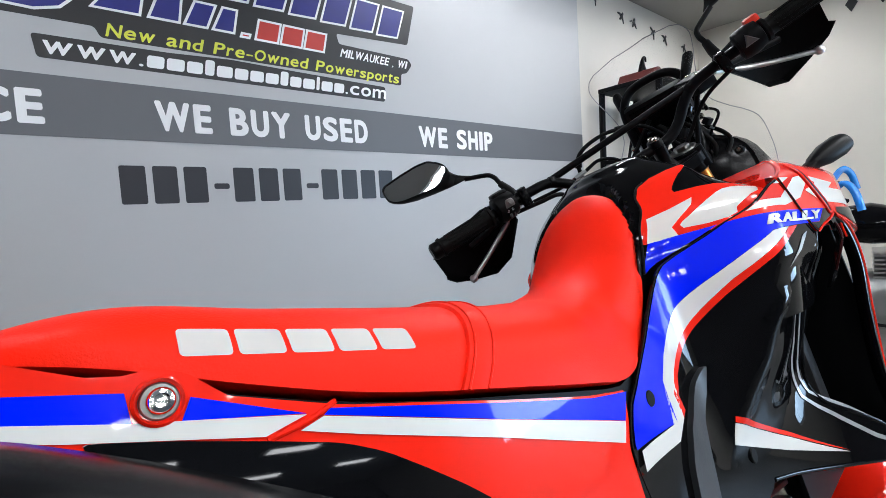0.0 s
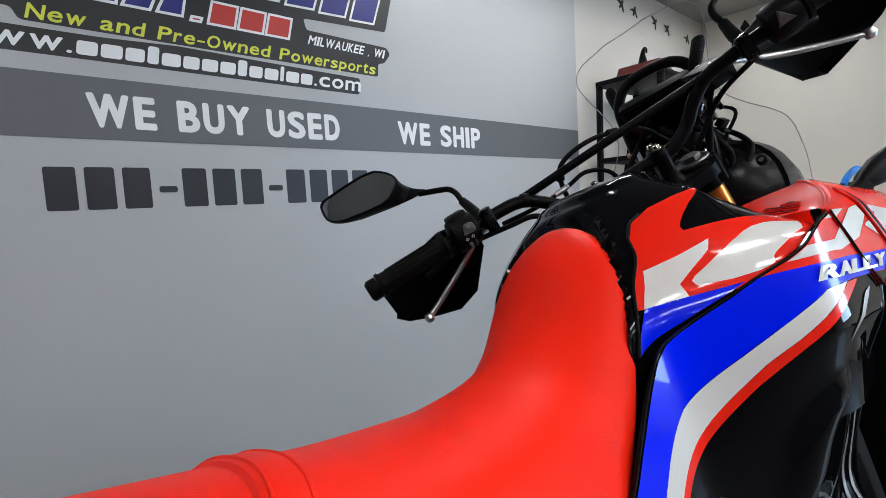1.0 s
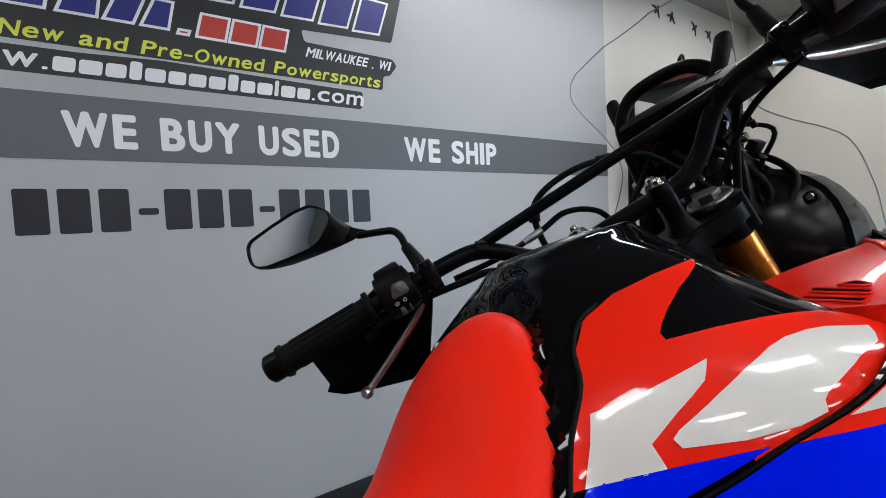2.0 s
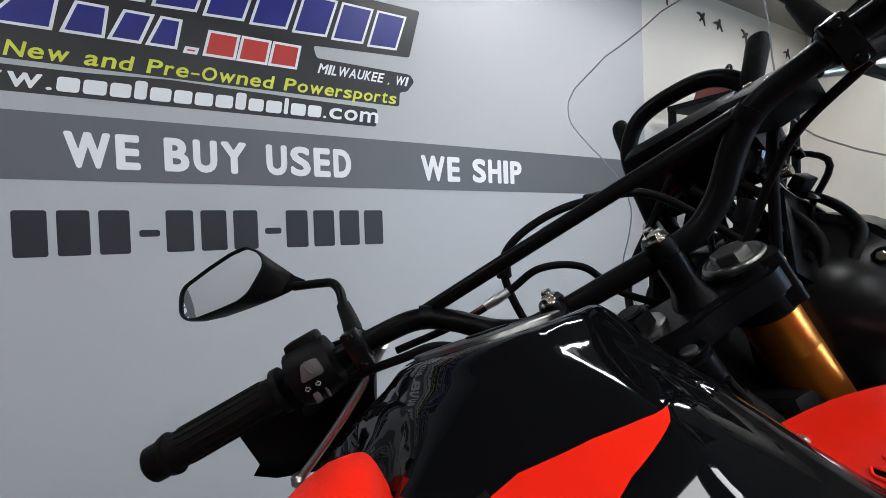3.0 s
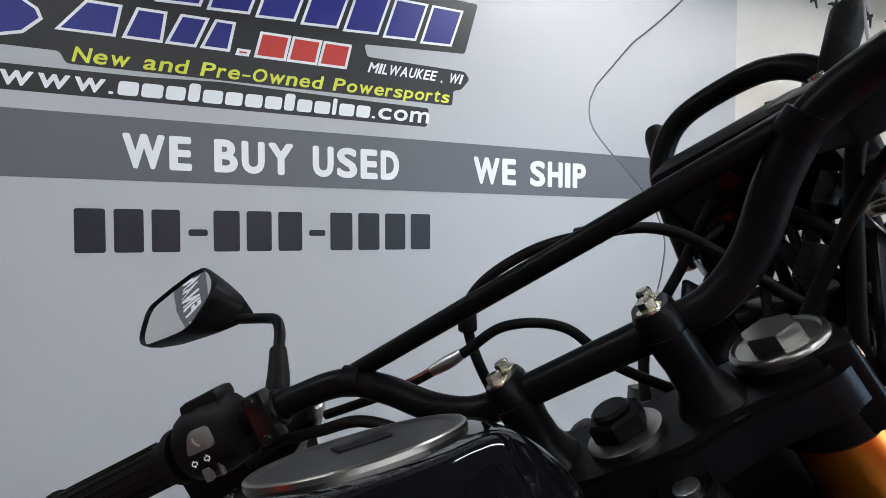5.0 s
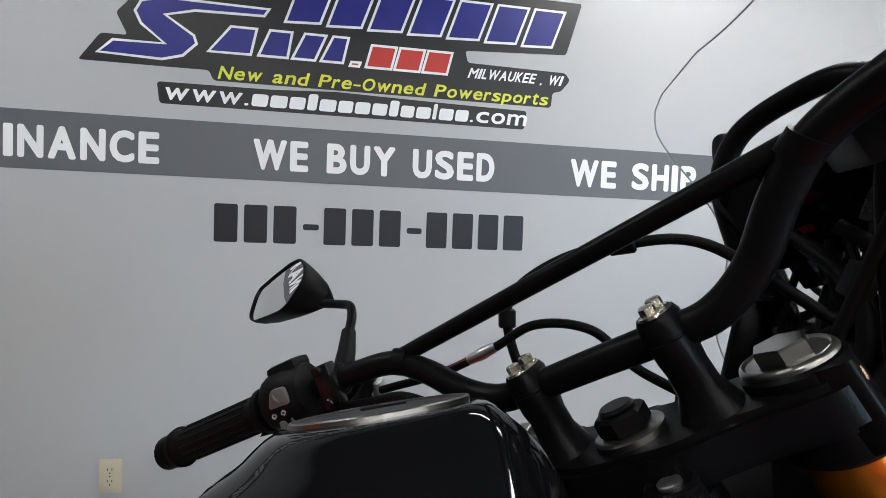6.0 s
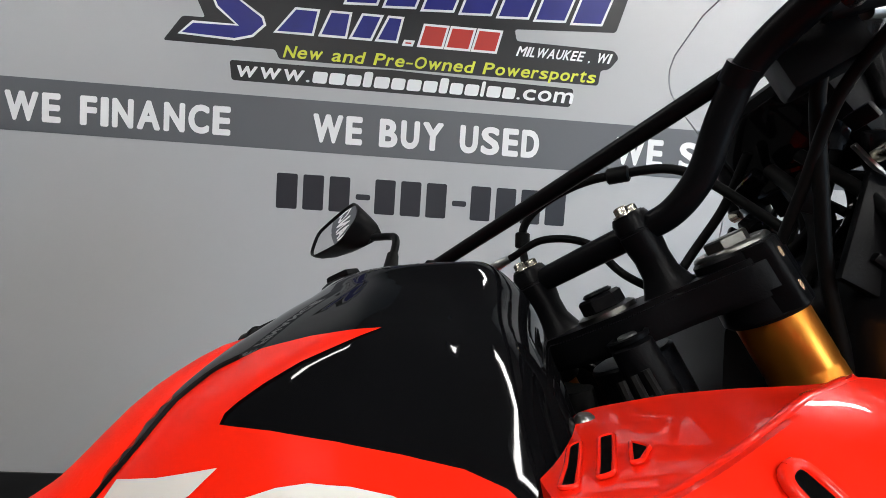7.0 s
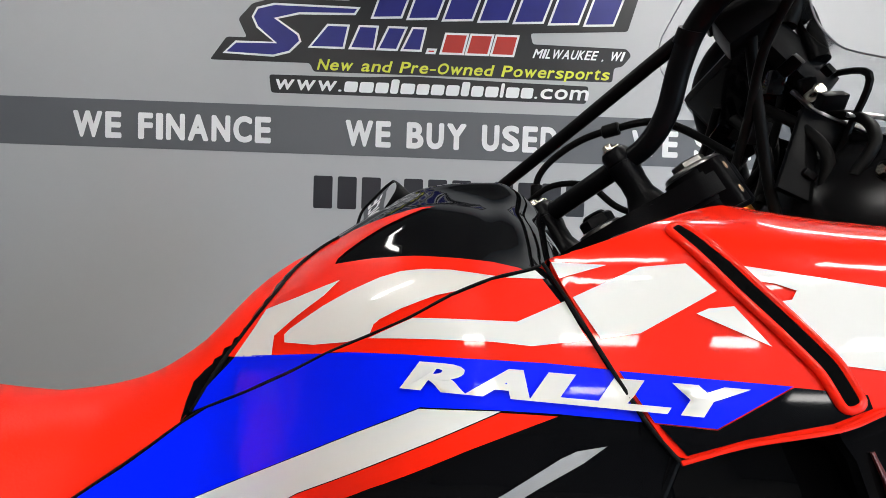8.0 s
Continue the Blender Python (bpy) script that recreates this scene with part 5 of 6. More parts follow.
tag = spart("label", box(-0.0006, -0.008, -0.012, 0.0006, 0.008, 0.012, 0.0004, m=pose(-0.072, -0.042, -0.104, 0, -10, 38)), SIGN_WHITE, lock, "white printed label")
for k in range(3):
    spart("legend_mark", box(-0.0010, -0.006, 0.0055 - 0.005 * k, -0.0007, 0.005, 0.0075 - 0.005 * k, m=pose(-0.072, -0.042, -0.104, 0, -10, 38)), SIGN_BLACK, tag, smooth=False)

for k in range(3):
    spart("loom", tube([(-0.055 + 0.012 * k, 0.020 + 0.014 * k, -0.050), (-0.058 + 0.012 * k, 0.032 + 0.018 * k, -0.11), (-0.035 + 0.01 * k, 0.050 + 0.018 * k, -0.20), (-0.01, 0.06 + 0.01 * k, -0.28)], 0.011, 12), BLACK_RUBBER, bike, "black wrapped wiring loom")

# front fender
spart("front_fender", loft([[Vector((0.055 + r * math.cos(a), y, -0.984 + r * math.sin(a) - 0.02 * (y / 0.07) ** 2)) for y in (-0.07, -0.05, 0.0, 0.05, 0.07)] for a, r in [(radians(d), 0.40 + 0.05 * (d / 130.0)) for d in range(20, 150, 10)]], closed=False), RED_PAINT, bike, "red front fender")

# handlebar
BAR_Z = 0.030
pts = [(0.005, 0.0, BAR_Z), (0.005, 0.05, BAR_Z), (0.005, 0.078, BAR_Z + 0.002), (0.007, 0.105, BAR_Z + 0.016), (0.008, 0.132, BAR_Z + 0.042), (0.006, 0.158, BAR_Z + 0.060), (-0.004, 0.195, BAR_Z + 0.068), (-0.030, 0.275, BAR_Z + 0.076), (-0.072, 0.398, BAR_Z + 0.087)]
full = [(x, -y, z) for x, y, z in reversed(pts[1:])] + pts
bar = spart("handlebar", tube(full, 0.0100, 20, 8), BLACK_METAL, bike, "matt black handlebar with a cross brace")
spart("cross_brace", tube([(0.012, -0.150, BAR_Z + 0.062), (0.014, 0.0, BAR_Z + 0.062), (0.012, 0.150, BAR_Z + 0.062)], 0.0068, 16, 4), BLACK_METAL, bar)
for s in (-1, 1):
    spart("weld_collar", tube([(0.008, s * 0.146, BAR_Z + 0.055), (0.005, s * 0.156, BAR_Z + 0.061)], 0.0112, 18, 2), BLACK_METAL, bar)
for s in (-1, 1):
    def oval(w, d, z):
        return [Vector((0.005 + w * math.copysign(abs(math.cos(a)) ** 0.7, math.cos(a)), s * 0.049 + d * math.copysign(abs(math.sin(a)) ** 0.7, math.sin(a)), z)) for a in [2 * math.pi * k / 20 for k in range(20)]]
    riser = spart("bar_clamp", loft([oval(*o) for o in ((0.0215, 0.0200, -0.020), (0.0175, 0.0160, -0.012), (0.0142, 0.0120, -0.002), (0.0138, 0.0115, 0.010), (0.0165, 0.0120, 0.018), (0.0175, 0.0122, 0.0290), (0.0168, 0.0115, 0.0295), (0.0168, 0.0115, 0.0308), (0.0175, 0.0122, 0.0313), (0.0175, 0.0122, 0.0405), (0.0155, 0.0105, 0.0445))]), BLACK_METAL, bar, "black two-bolt handlebar clamp")
    for dx in (-0.0098, 0.0098):
        spart("clamp_bolt", cyl((0.005 + dx, s * 0.049, 0.0440), (0.005 + dx, s * 0.049, 0.0456), 0.0073, seg=18), STEEL, riser)
        spart("clamp_bolt", cyl((0.005 + dx, s * 0.049, 0.0450), (0.005 + dx, s * 0.049, 0.0515), 0.0050, seg=6, bevel=0.0012), STEEL, riser, "yellow zinc hexagonal bolt")


def bar_at(y):
    ys = [p[1] for p in pts]
    s = 1 if y >= 0 else -1
    return Vector((np.interp(abs(y), ys, [p[0] for p in pts]), y, np.interp(abs(y), ys, [p[2] for p in pts])))


for s in (-1, 1):
    a, b = bar_at(s * 0.285), bar_at(s * 0.398)
    d = (b - a).normalized()
    gr = spart("grip", tube([a, a + d * 0.006, a + d * 0.010, a + d * 0.05, b - d * 0.012, b - d * 0.008, b - d * 0.003], [0.021, 0.021, 0.0162, 0.0160, 0.0165, 0.0195, 0.0185], 24, 4), BLACK_RUBBER, bar, "black rubber grip")
    for k in range(16):
        w = 2 * math.pi * k / 16
        side_way = d.orthogonal().normalized()
        off = 0.0163 * (math.cos(w) * side_way + math.sin(w) * d.cross(side_way))
        spart("grip_rib", tube([a + d * 0.018 + off, b - d * 0.020 + off], 0.0011, 6, 1, smooth=False), BLACK_RUBBER, gr)
    spart("bar_end", tube([b - d * 0.002, b + d * 0.004, b + d * 0.012, b + d * 0.016], [0.016, 0.0165, 0.0165, 0.012], 20, 3), BLACK_METAL, bar)
    # switch box
    c = bar_at(s * 0.258)
    m = Matrix.Translation(c) @ d.to_track_quat("Y" if s > 0 else "-Y", "Z").to_matrix().to_4x4()
    sw = spart("switch_box", loft([[m @ Vector((r * math.cos(w) * (1.12 if math.cos(w) < 0 else 0.95) - 0.003, t, r * math.sin(w) * 1.12 + 0.002)) for w in [2 * math.pi * k / 18 for k in range(18)]] for t, r in
                               ((-0.025, 0.015), (-0.023, 0.0215), (-0.008, 0.0245), (0.008, 0.0245), (0.016, 0.0225), (0.018, 0.0165))]), BLACK_PLASTIC, bar, "black plastic switch housing")
    if s > 0:
        thumb = rounded([(0.0120, -0.0075), (0.0040, 0.0085), (-0.0100, 0.0070), (-0.0115, -0.0080)], 0.0045)
        spart("switch_button", loft([[m @ Vector((-0.0265 - h, -0.005 + u * k, 0.007 + v * k)) for u, v in thumb] for k, h in ((1.0, -0.005), (1.0, 0.0020), (0.92, 0.0038), (0.6, 0.0050), (0.2, 0.0054))]), GREY_PLASTIC, sw, "grey rounded thumb switch")
        spart("switch_ridge", tube([m @ Vector((-0.0318, -0.007, 0.0035)), m @ Vector((-0.0325, -0.005, 0.007)), m @ Vector((-0.0318, -0.004, 0.0105))], 0.0012, 8), GREY_PLASTIC, sw)
        spart("horn_button", box(-0.0275, -0.002, -0.0220, -0.0225, 0.0035, -0.0125, 0.0015, m=m), GREY_PLASTIC, sw)
        spart("horn_frame", box(-0.0255, -0.0095, -0.0225, -0.0215, -0.0075, -0.0120, 0.0007, m=m), GREY_PLASTIC, sw)
        spart("lever_tab", box(-0.012, -0.020, 0.022, 0.014, 0.012, 0.034, 0.005, m=m), BLACK_PLASTIC, sw)
        # two small outlined arrows, one each way
        for c0, turn in ((-0.0065, -1), (0.0035, 1)):
            arrow = [(-0.0022, 0.0), (0.0, 0.0024), (0.0, 0.0011), (0.0020, 0.0011), (0.0020, -0.0011), (0.0, -0.0011), (0.0, -0.0024), (-0.0022, 0.0)]
            spart("legend_mark", tube([m @ Vector((-0.0296, c0 - turn * u, -0.0062 + v)) for u, v in arrow], 0.00028, 6, 1, smooth=False), SIGN_WHITE, sw)
    else:
        spart("kill_switch", box(0.014, -0.038, 0.014, 0.036, -0.014, 0.032, 0.005, m=m), RED_LENS, sw, "red engine stop switch")
        spart("start_button", loft([[m @ Vector((-0.028 - h, u, 0.006 + v)) for u, v in ((-0.012 * k, -0.008 * k), (0.010 * k, -0.008 * k), (0.002 * k, 0.012 * k))] for k, h in ((1.0, -0.004), (1.0, 0.003), (0.8, 0.005))]), GREY_PLASTIC, sw)
        spart("bar_weight", cyl(b + d * 0.014, b + d * 0.018, 0.008, seg=20, bevel=0.001), ALLOY, bar)
    # mirror mount, perch and lever
    e = bar_at(s * 0.215)
    way = m.to_3x3()
    perch = spart("lever_perch", cyl(e - way @ Vector((0, 0.0095, 0)), e + way @ Vector((0, 0.0095, 0)), 0.0142, seg=28, bevel=0.002), BLACK_METAL, bar, "black lever clamp")
    spart("perch_flange", box(-0.0185, -0.0080, -0.0190, -0.0035, 0.0080, 0.0185, 0.0025, m=Matrix.Translation(e) @ way.to_4x4()), SATIN_BLACK, perch)
    for k in (-1, 1):
        spart("perch_bolt", cyl(e + way @ Vector((-0.017, 0, k * 0.0140)), e + way @ Vector((-0.0225, 0, k * 0.0140)), 0.0040, seg=18, bevel=0.001), SATIN_BLACK, perch)
        spart("bolt_socket", cyl(e + way @ Vector((-0.0222, 0, k * 0.0140)), e + way @ Vector((-0.0228, 0, k * 0.0140)), 0.0020, seg=6), BLACK_RUBBER, perch)
    web = [Vector((x, s * y, z)) for x, y, z in ((-0.004, 0.226, 0.098), (0.014, 0.228, 0.118), (0.010, 0.214, 0.112), (-0.002, 0.196, 0.096))]
    spart("gusset", loft([[p + Vector((dx, 0, -dx)) for p in web] for dx in (-0.002, 0.002)]), SATIN_BLACK, perch)
    lev = [(0.034, s * 0.215, 0.085), (0.056, s * 0.245, 0.072), (0.060, s * 0.285, 0.050), (0.048, s * 0.335, 0.028), (0.032, s * 0.382, 0.010), (0.028, s * 0.390, 0.007)]
    lever = spart("lever", tube(lev, [0.007, 0.0085, 0.0075, 0.0065, 0.006, 0.0085], 14, 6, flat=0.7), ALLOY, bar, "silver alloy control lever")
    spart("lever_tip", spin([(0, -0.009), (0.006, -0.007), (0.009, 0), (0.006, 0.007), (0, 0.009)], 16, None, Matrix.Translation(lev[-1])), ALLOY, lever)
    # hand guard: a curved shell in front of the grip
    bm = loft([[Vector((0.075 - 0.030 * abs(t - 0.5) ** 2 * 4 + 0.012 * math.sin(3.1 * t) - (0.016 if q in (0, 6) else 0), s * y, zc + h * v)) for q, v in enumerate((-1, -0.85, -0.4, 0, 0.4, 0.85, 1))] for t, y, zc, h in
               ((0.0, 0.245, 0.085, 0.026), (0.2, 0.300, 0.055, 0.062), (0.45, 0.345, 0.042, 0.066), (0.7, 0.395, 0.050, 0.056), (0.9, 0.427, 0.058, 0.042), (1.0, 0.438, 0.062, 0.026))], closed=False)
    ret = bmesh.ops.solidify(bm, geom=list(bm.faces), thickness=0.004)
    guard = spart("hand_guard", bm, BLACK_PLASTIC, bar, "black plastic hand guard")
    spart("guard_stay", tube([(0.065, s * 0.36, 0.06), (0.055, s * 0.27, 0.075), (0.020, s * 0.20, 0.095)], 0.007, 10), BLACK_PLASTIC, guard)
    # mirror
    base = Vector((0.000, s * 0.223, 0.100))
    stem = spart("mirror", tube([base, Vector((0.030, s * 0.230, 0.125)), Vector((0.047, s * 0.234, 0.140)), Vector((0.060, s * 0.236, 0.153)), Vector((0.070, s * 0.243, 0.164)), Vector((0.075, s * 0.258, 0.172)), Vector((0.080, s * 0.290, 0.186))], 0.0050, 14), BLACK_METAL, bar, "black rear-view mirror on a bent stem")
    spart("boot", tube([base + Vector((-0.004, 0, -0.004)), base + Vector((0.020, 0.003 * s, 0.016)), Vector((0.044, s * 0.2335, 0.138))], [0.0095, 0.0092, 0.0072], 14, 4), BLACK_RUBBER, stem)
    spart("lock_nut", cyl(base - Vector((0.006, 0, 0.005)), base + Vector((0.006, 0.001 * s, 0.005)), 0.0098, 0.0092, 6, 0.001), BLACK_METAL, stem)
    # mirror shell and glass
    in_low = Vector((0.083, s * 0.307, 0.225))
    nrm = Vector((-0.734, -s * 0.011, 0.679)).normalized()
    u = Vector((0, s, 0))
    u = (u - nrm * u.dot(nrm)).normalized()
    v = nrm.cross(u)
    if v.z < 0:
        v = -v
    shape = [(0.0, 0.0), (0.001, 0.015), (0.011, 0.0326), (0.029, 0.0524), (0.057, 0.061), (0.101, 0.0644), (0.144, 0.0645), (0.151, 0.056), (0.151, 0.037), (0.148, 0.020), (0.138, 0.0065), (0.120, -0.0042), (0.075, -0.017), (0.043, -0.0247), (0.026, -0.0233), (0.011, -0.0106)]
    def ring(k, depth, du=0.0, dv=0.0):
        cx, cy = 0.076, 0.020
        return [in_low + u * (cx + (px - cx) * k + du) + v * (cy + (py - cy) * k + dv) - nrm * depth for px, py in rounded(shape, 0.006, 2)]
    shell = spart("mirror_shell", loft([ring(0.94, 0.002), ring(0.95, -0.001), ring(0.985, -0.001), ring(1.0, 0.001), ring(1.0, 0.005), ring(0.95, 0.013, -0.003, -0.001), ring(0.80, 0.024, -0.016, -0.006), ring(0.56, 0.032, -0.040, -0.016), ring(0.32, 0.033, -0.067, -0.030), ring(0.15, 0.030, -0.090, -0.042), ring(0.09, 0.028, -0.100, -0.048)]), BLACK_PLASTIC, bar, "black plastic mirror shell")
    # the glass bulges a little, with a radius of about 2 m
    spart("mirror_glass", loft([ring(k, 0.0016 - 0.0014 * (1 - k * k)) for k in (0.955, 0.86, 0.74, 0.6, 0.45, 0.3, 0.15, 0.03)]), MIRROR, shell)

# cables and hoses
CABLES = [
    ([(0.060, 0.085, -0.040), (0.062, 0.088, 0.030), (0.070, 0.079, 0.078), (0.074, 0.055, 0.096), (0.080, 0.010, 0.098), (0.086, -0.032, 0.086), (0.092, -0.080, 0.058), (0.085, -0.120, -0.020)], 0.0042),
    ([(0.018, 0.200, 0.074), (0.026, 0.135, 0.064), (0.035, 0.082, 0.063), (0.046, 0.045, 0.064), (0.056, 0.012, 0.042), (0.056, -0.005, 0.002), (0.046, -0.05, -0.045)], 0.0036),
    ([(-0.010, 0.240, 0.080), (-0.006, 0.190, 0.070), (-0.004, 0.150, 0.060), (0.012, 0.120, 0.02), (0.035, 0.085, -0.03), (0.06, 0.04, -0.09)], 0.0042),
    ([(0.034, -0.200, 0.085), (0.052, -0.178, 0.060), (0.060, -0.150, 0.0), (0.062, -0.125, -0.060), (0.055, -0.10, -0.15)], 0.0048),
    ([(0.010, -0.235, 0.075), (0.042, -0.185, 0.050), (0.062, -0.140, 0.005), (0.066, -0.085, -0.05), (0.06, -0.04, -0.10)], 0.0040),
]
for path, r in CABLES:
    spart("cable", tube(path, r, 10, 10), BLACK_RUBBER, bar, "black control cable")
spart("cable_adjuster", tube([(0.030, 0.106, 0.0633), (0.033, 0.093, 0.063), (0.0355, 0.080, 0.0632)], [0.0040, 0.0050, 0.0040], 10), ALLOY, bar, "silver cable adjuster")
spart("adjuster_rod", cyl((0.026, 0.133, 0.064), (0.030, 0.106, 0.0633), 0.0030, seg=10), MAROON, bar)
for p, q in (((0.0680, 0.0825, 0.070), (0.0715, 0.0755, 0.084)), ((0.0845, -0.022, 0.0895), (0.0875, -0.040, 0.0825))):
    spart("cable_clip", cyl(p, q, 0.0075, seg=14, bevel=0.0015), BLACK_RUBBER, bar)
reservoir = spart("brake_reservoir", box(-0.026, -0.022, -0.014, 0.026, 0.022, 0.016, 0.004, m=pose(0.048, -0.185, 0.078, 0, 0, 12)), BLACK_PLASTIC, bar, "black brake fluid reservoir")
spart("reservoir_lid", box(-0.028, -0.024, 0.016, 0.028, 0.024, 0.022, 0.003, m=pose(0.048, -0.185, 0.078, 0, 0, 12)), BLACK_PLASTIC, reservoir)
for sx in (-0.02, 0.02):
    spart("lid_screw", cyl((0.048 + sx, -0.185, 0.100), (0.048 + sx, -0.185, 0.102), 0.004, seg=10), STEEL, reservoir)

# ---- nose: instrument tower, screen, lamp ----
tower = part("instrument", box(-0.018, -0.070, -0.046, 0.018, 0.062, 0.050, 0.012, m=pose(0.180, -0.004, 1.380, 0, -38, 0)), BLACK_PLASTIC, bike, "black instrument panel")
part("display", box(-0.0212, -0.056, -0.034, -0.0182, 0.050, 0.040, 0.002, m=pose(0.180, -0.004, 1.380, 0, -38, 0)), BLACK_GLOSS, tower)
part("stay", tube([(0.178, 0.064, 1.335), (0.168, 0.064, 1.390), (0.166, 0.060, 1.428), (0.173, 0.038, 1.459), (0.183, -0.004, 1.468), (0.188, -0.045, 1.461), (0.192, -0.070, 1.432), (0.196, -0.074, 1.370)], 0.0098, 16), BLACK_METAL, tower, "black tube hoop above the instruments")
for s in (-1, 1):
    dy = 0.006 if s > 0 else -0.020
    part("stay_pad", tube([(0.176, s * 0.060 + 0.5 * dy, 1.412), (0.183, s * 0.066 + 0.8 * dy, 1.440), (0.190, s * 0.071 + dy, 1.464), (0.193, s * 0.073 + dy, 1.474), (0.194, s * 0.0735 + dy, 1.478)], [0.010, 0.0135, 0.0140, 0.0125, 0.006], 16, flat=0.75), BLACK_RUBBER, tower)
    part("tower_leg", tube([(0.168, s * 0.045, 1.21), (0.190, s * 0.050, 1.26), (0.200, s * 0.058, 1.32), (0.175, s * 0.056, 1.40)], 0.009, 12), BLACK_METAL, tower)
head = part("headlight", loft([[Vector((x, w * math.copysign(abs(math.cos(a)) ** 0.85, math.cos(a)), z + h * math.copysign(abs(math.sin(a)) ** 0.85, math.sin(a)))) for a in [2 * math.pi * k / 32 for k in range(32)]] for x, w, z, h in
                              ((0.150, 0.04, 1.205, 0.03), (0.158, 0.075, 1.204, 0.055), (0.175, 0.108, 1.203, 0.080), (0.200, 0.128, 1.202, 0.094), (0.205, 0.132, 1.202, 0.097), (0.206, 0.139, 1.202, 0.103), (0.25, 0.145, 1.198, 0.108), (0.31, 0.140, 1.190, 0.100), (0.345, 0.118, 1.185, 0.082), (0.37, 0.08, 1.18, 0.06))]), SATIN_BLACK, bike, "black headlight housing")
for y, z in ((-0.118, 1.238), (-0.125, 1.165), (0.118, 1.238), (-0.055, 1.285), (0.055, 1.285)):
    part("housing_screw", cyl((0.198, y, z), (0.186, y, z), 0.0085, 0.0075, 16, 0.0015), BLACK_METAL, head)
    part("screw_head", cyl((0.187, y, z), (0.184, y, z), 0.0045, seg=6, bevel=0.0005), STEEL, head)
part("lens", loft([[Vector((x, w * math.cos(a), z + h * math.sin(a))) for a in [2 * math.pi * k / 24 for k in range(24)]] for x, w, z, h in ((0.365, 0.085, 1.182, 0.062), (0.385, 0.07, 1.176, 0.05), (0.395, 0.03, 1.172, 0.02))]), LENS, head)
for s in (-1, 1):
    part("nose_cowl", panel(rounded([(0.20, 1.125), (0.27, 1.10), (0.40, 1.12), (0.42, 1.18), (0.34, 1.205), (0.27, 1.185), (0.225, 1.150)], 0.02), lambda x, z: 0.19 - 0.9 * (x - 0.2) ** 1.0 * 0.55 - 0.25 * max(0, z - 1.15), 0.004, mirror=s > 0), BLACK_PLASTIC, bike, "black nose cowl")
part("inner_tray", box(0.225, -0.15, 1.0, 0.232, 0.15, 1.13, 0.002), BLACK_PLASTIC, bike)
part("inner_cover", box(-0.09, 0.094, 0.98, 0.075, 0.100, 1.190, 0.002), BLACK_PLASTIC, bike)
part("lamp_stay", loft([[Vector((x, y, z)) for x, y, z in ((0.085 + o, -0.010, zz), (0.120 + o, -0.020, zz), (0.175 + o, 0.150, zz), (0.150 + o, 0.165, zz), (0.105 + o, 0.110, zz))] for o, zz in ((0.0, 1.02), (0.0, 1.14), (0.010, 1.205), (0.020, 1.232))]), BLACK_PLASTIC, bike, "black moulded headlight stay")
part("headstock_cover", box(0.070, -0.070, 0.90, 0.150, 0.125, 1.150, 0.015), BLACK_PLASTIC, bike, "black moulded cover ahead of the steering head")
part("air_box", box(-0.075, -0.12, 0.93, -0.052, 0.12, 1.085, 0.01), BLACK_PLASTIC, bike)

# wiring, brackets and plugs behind the lamp
LOOM = [
    ([(0.150, -0.01, 1.22), (0.158, -0.035, 1.27), (0.16, -0.03, 1.31), (0.16, 0.0, 1.35)], 0.006),
    ([(0.145, 0.03, 1.22), (0.155, 0.02, 1.26), (0.17, -0.02, 1.29), (0.18, -0.05, 1.36)], 0.0045),
    ([(0.165, -0.07, 1.22), (0.175, -0.085, 1.26), (0.172, -0.07, 1.30), (0.150, -0.04, 1.345)], 0.005),
    ([(0.180, -0.10, 1.24), (0.195, -0.11, 1.27), (0.21, -0.08, 1.31), (0.18, -0.03, 1.335)], 0.0045),
    ([(0.08, 0.06, 1.20), (0.12, 0.08, 1.27), (0.15, 0.05, 1.33), (0.15, 0.01, 1.37)], 0.0045),
]
for path, r in LOOM:
    part("wiring", tube(path, r, 10, 8), BLACK_RUBBER, tower, "black wiring loom")
rng = random.Random(5)
for k in range(16):
    x, y, z = 0.140 + 0.065 * rng.random(), -0.10 + 0.15 * rng.random(), 1.235 + 0.115 * rng.random()
    size = 0.4 + 0.5 * rng.random()
    part("connector", box(-0.013 * size, -0.008 * size, -0.009 * size, 0.013 * size, 0.008 * size, 0.009 * size, 0.002, m=pose(x, y, z, 360 * rng.random(), 60 * rng.random(), 180 * rng.random())), (BLACK_PLASTIC, BLACK_GLOSS, BLACK_METAL)[k % 3], tower)
for k in range(9):
    x, y, z = 0.150 + 0.035 * rng.random(), -0.10 + 0.13 * rng.random(), 1.235 + 0.03 * rng.random()
    part("wiring", tube([(x, y, z), (x + 0.03 * rng.random(), y + 0.05 * (rng.random() - 0.5), z + 0.04), (x + 0.04 * rng.random(), y + 0.05 * (rng.random() - 0.5), z + 0.08), (x + 0.035, 0.6 * y, z + 0.115)], 0.0022 + 0.002 * rng.random(), 8, 6), (BLACK_RUBBER, BLACK_GLOSS)[k % 2], tower)
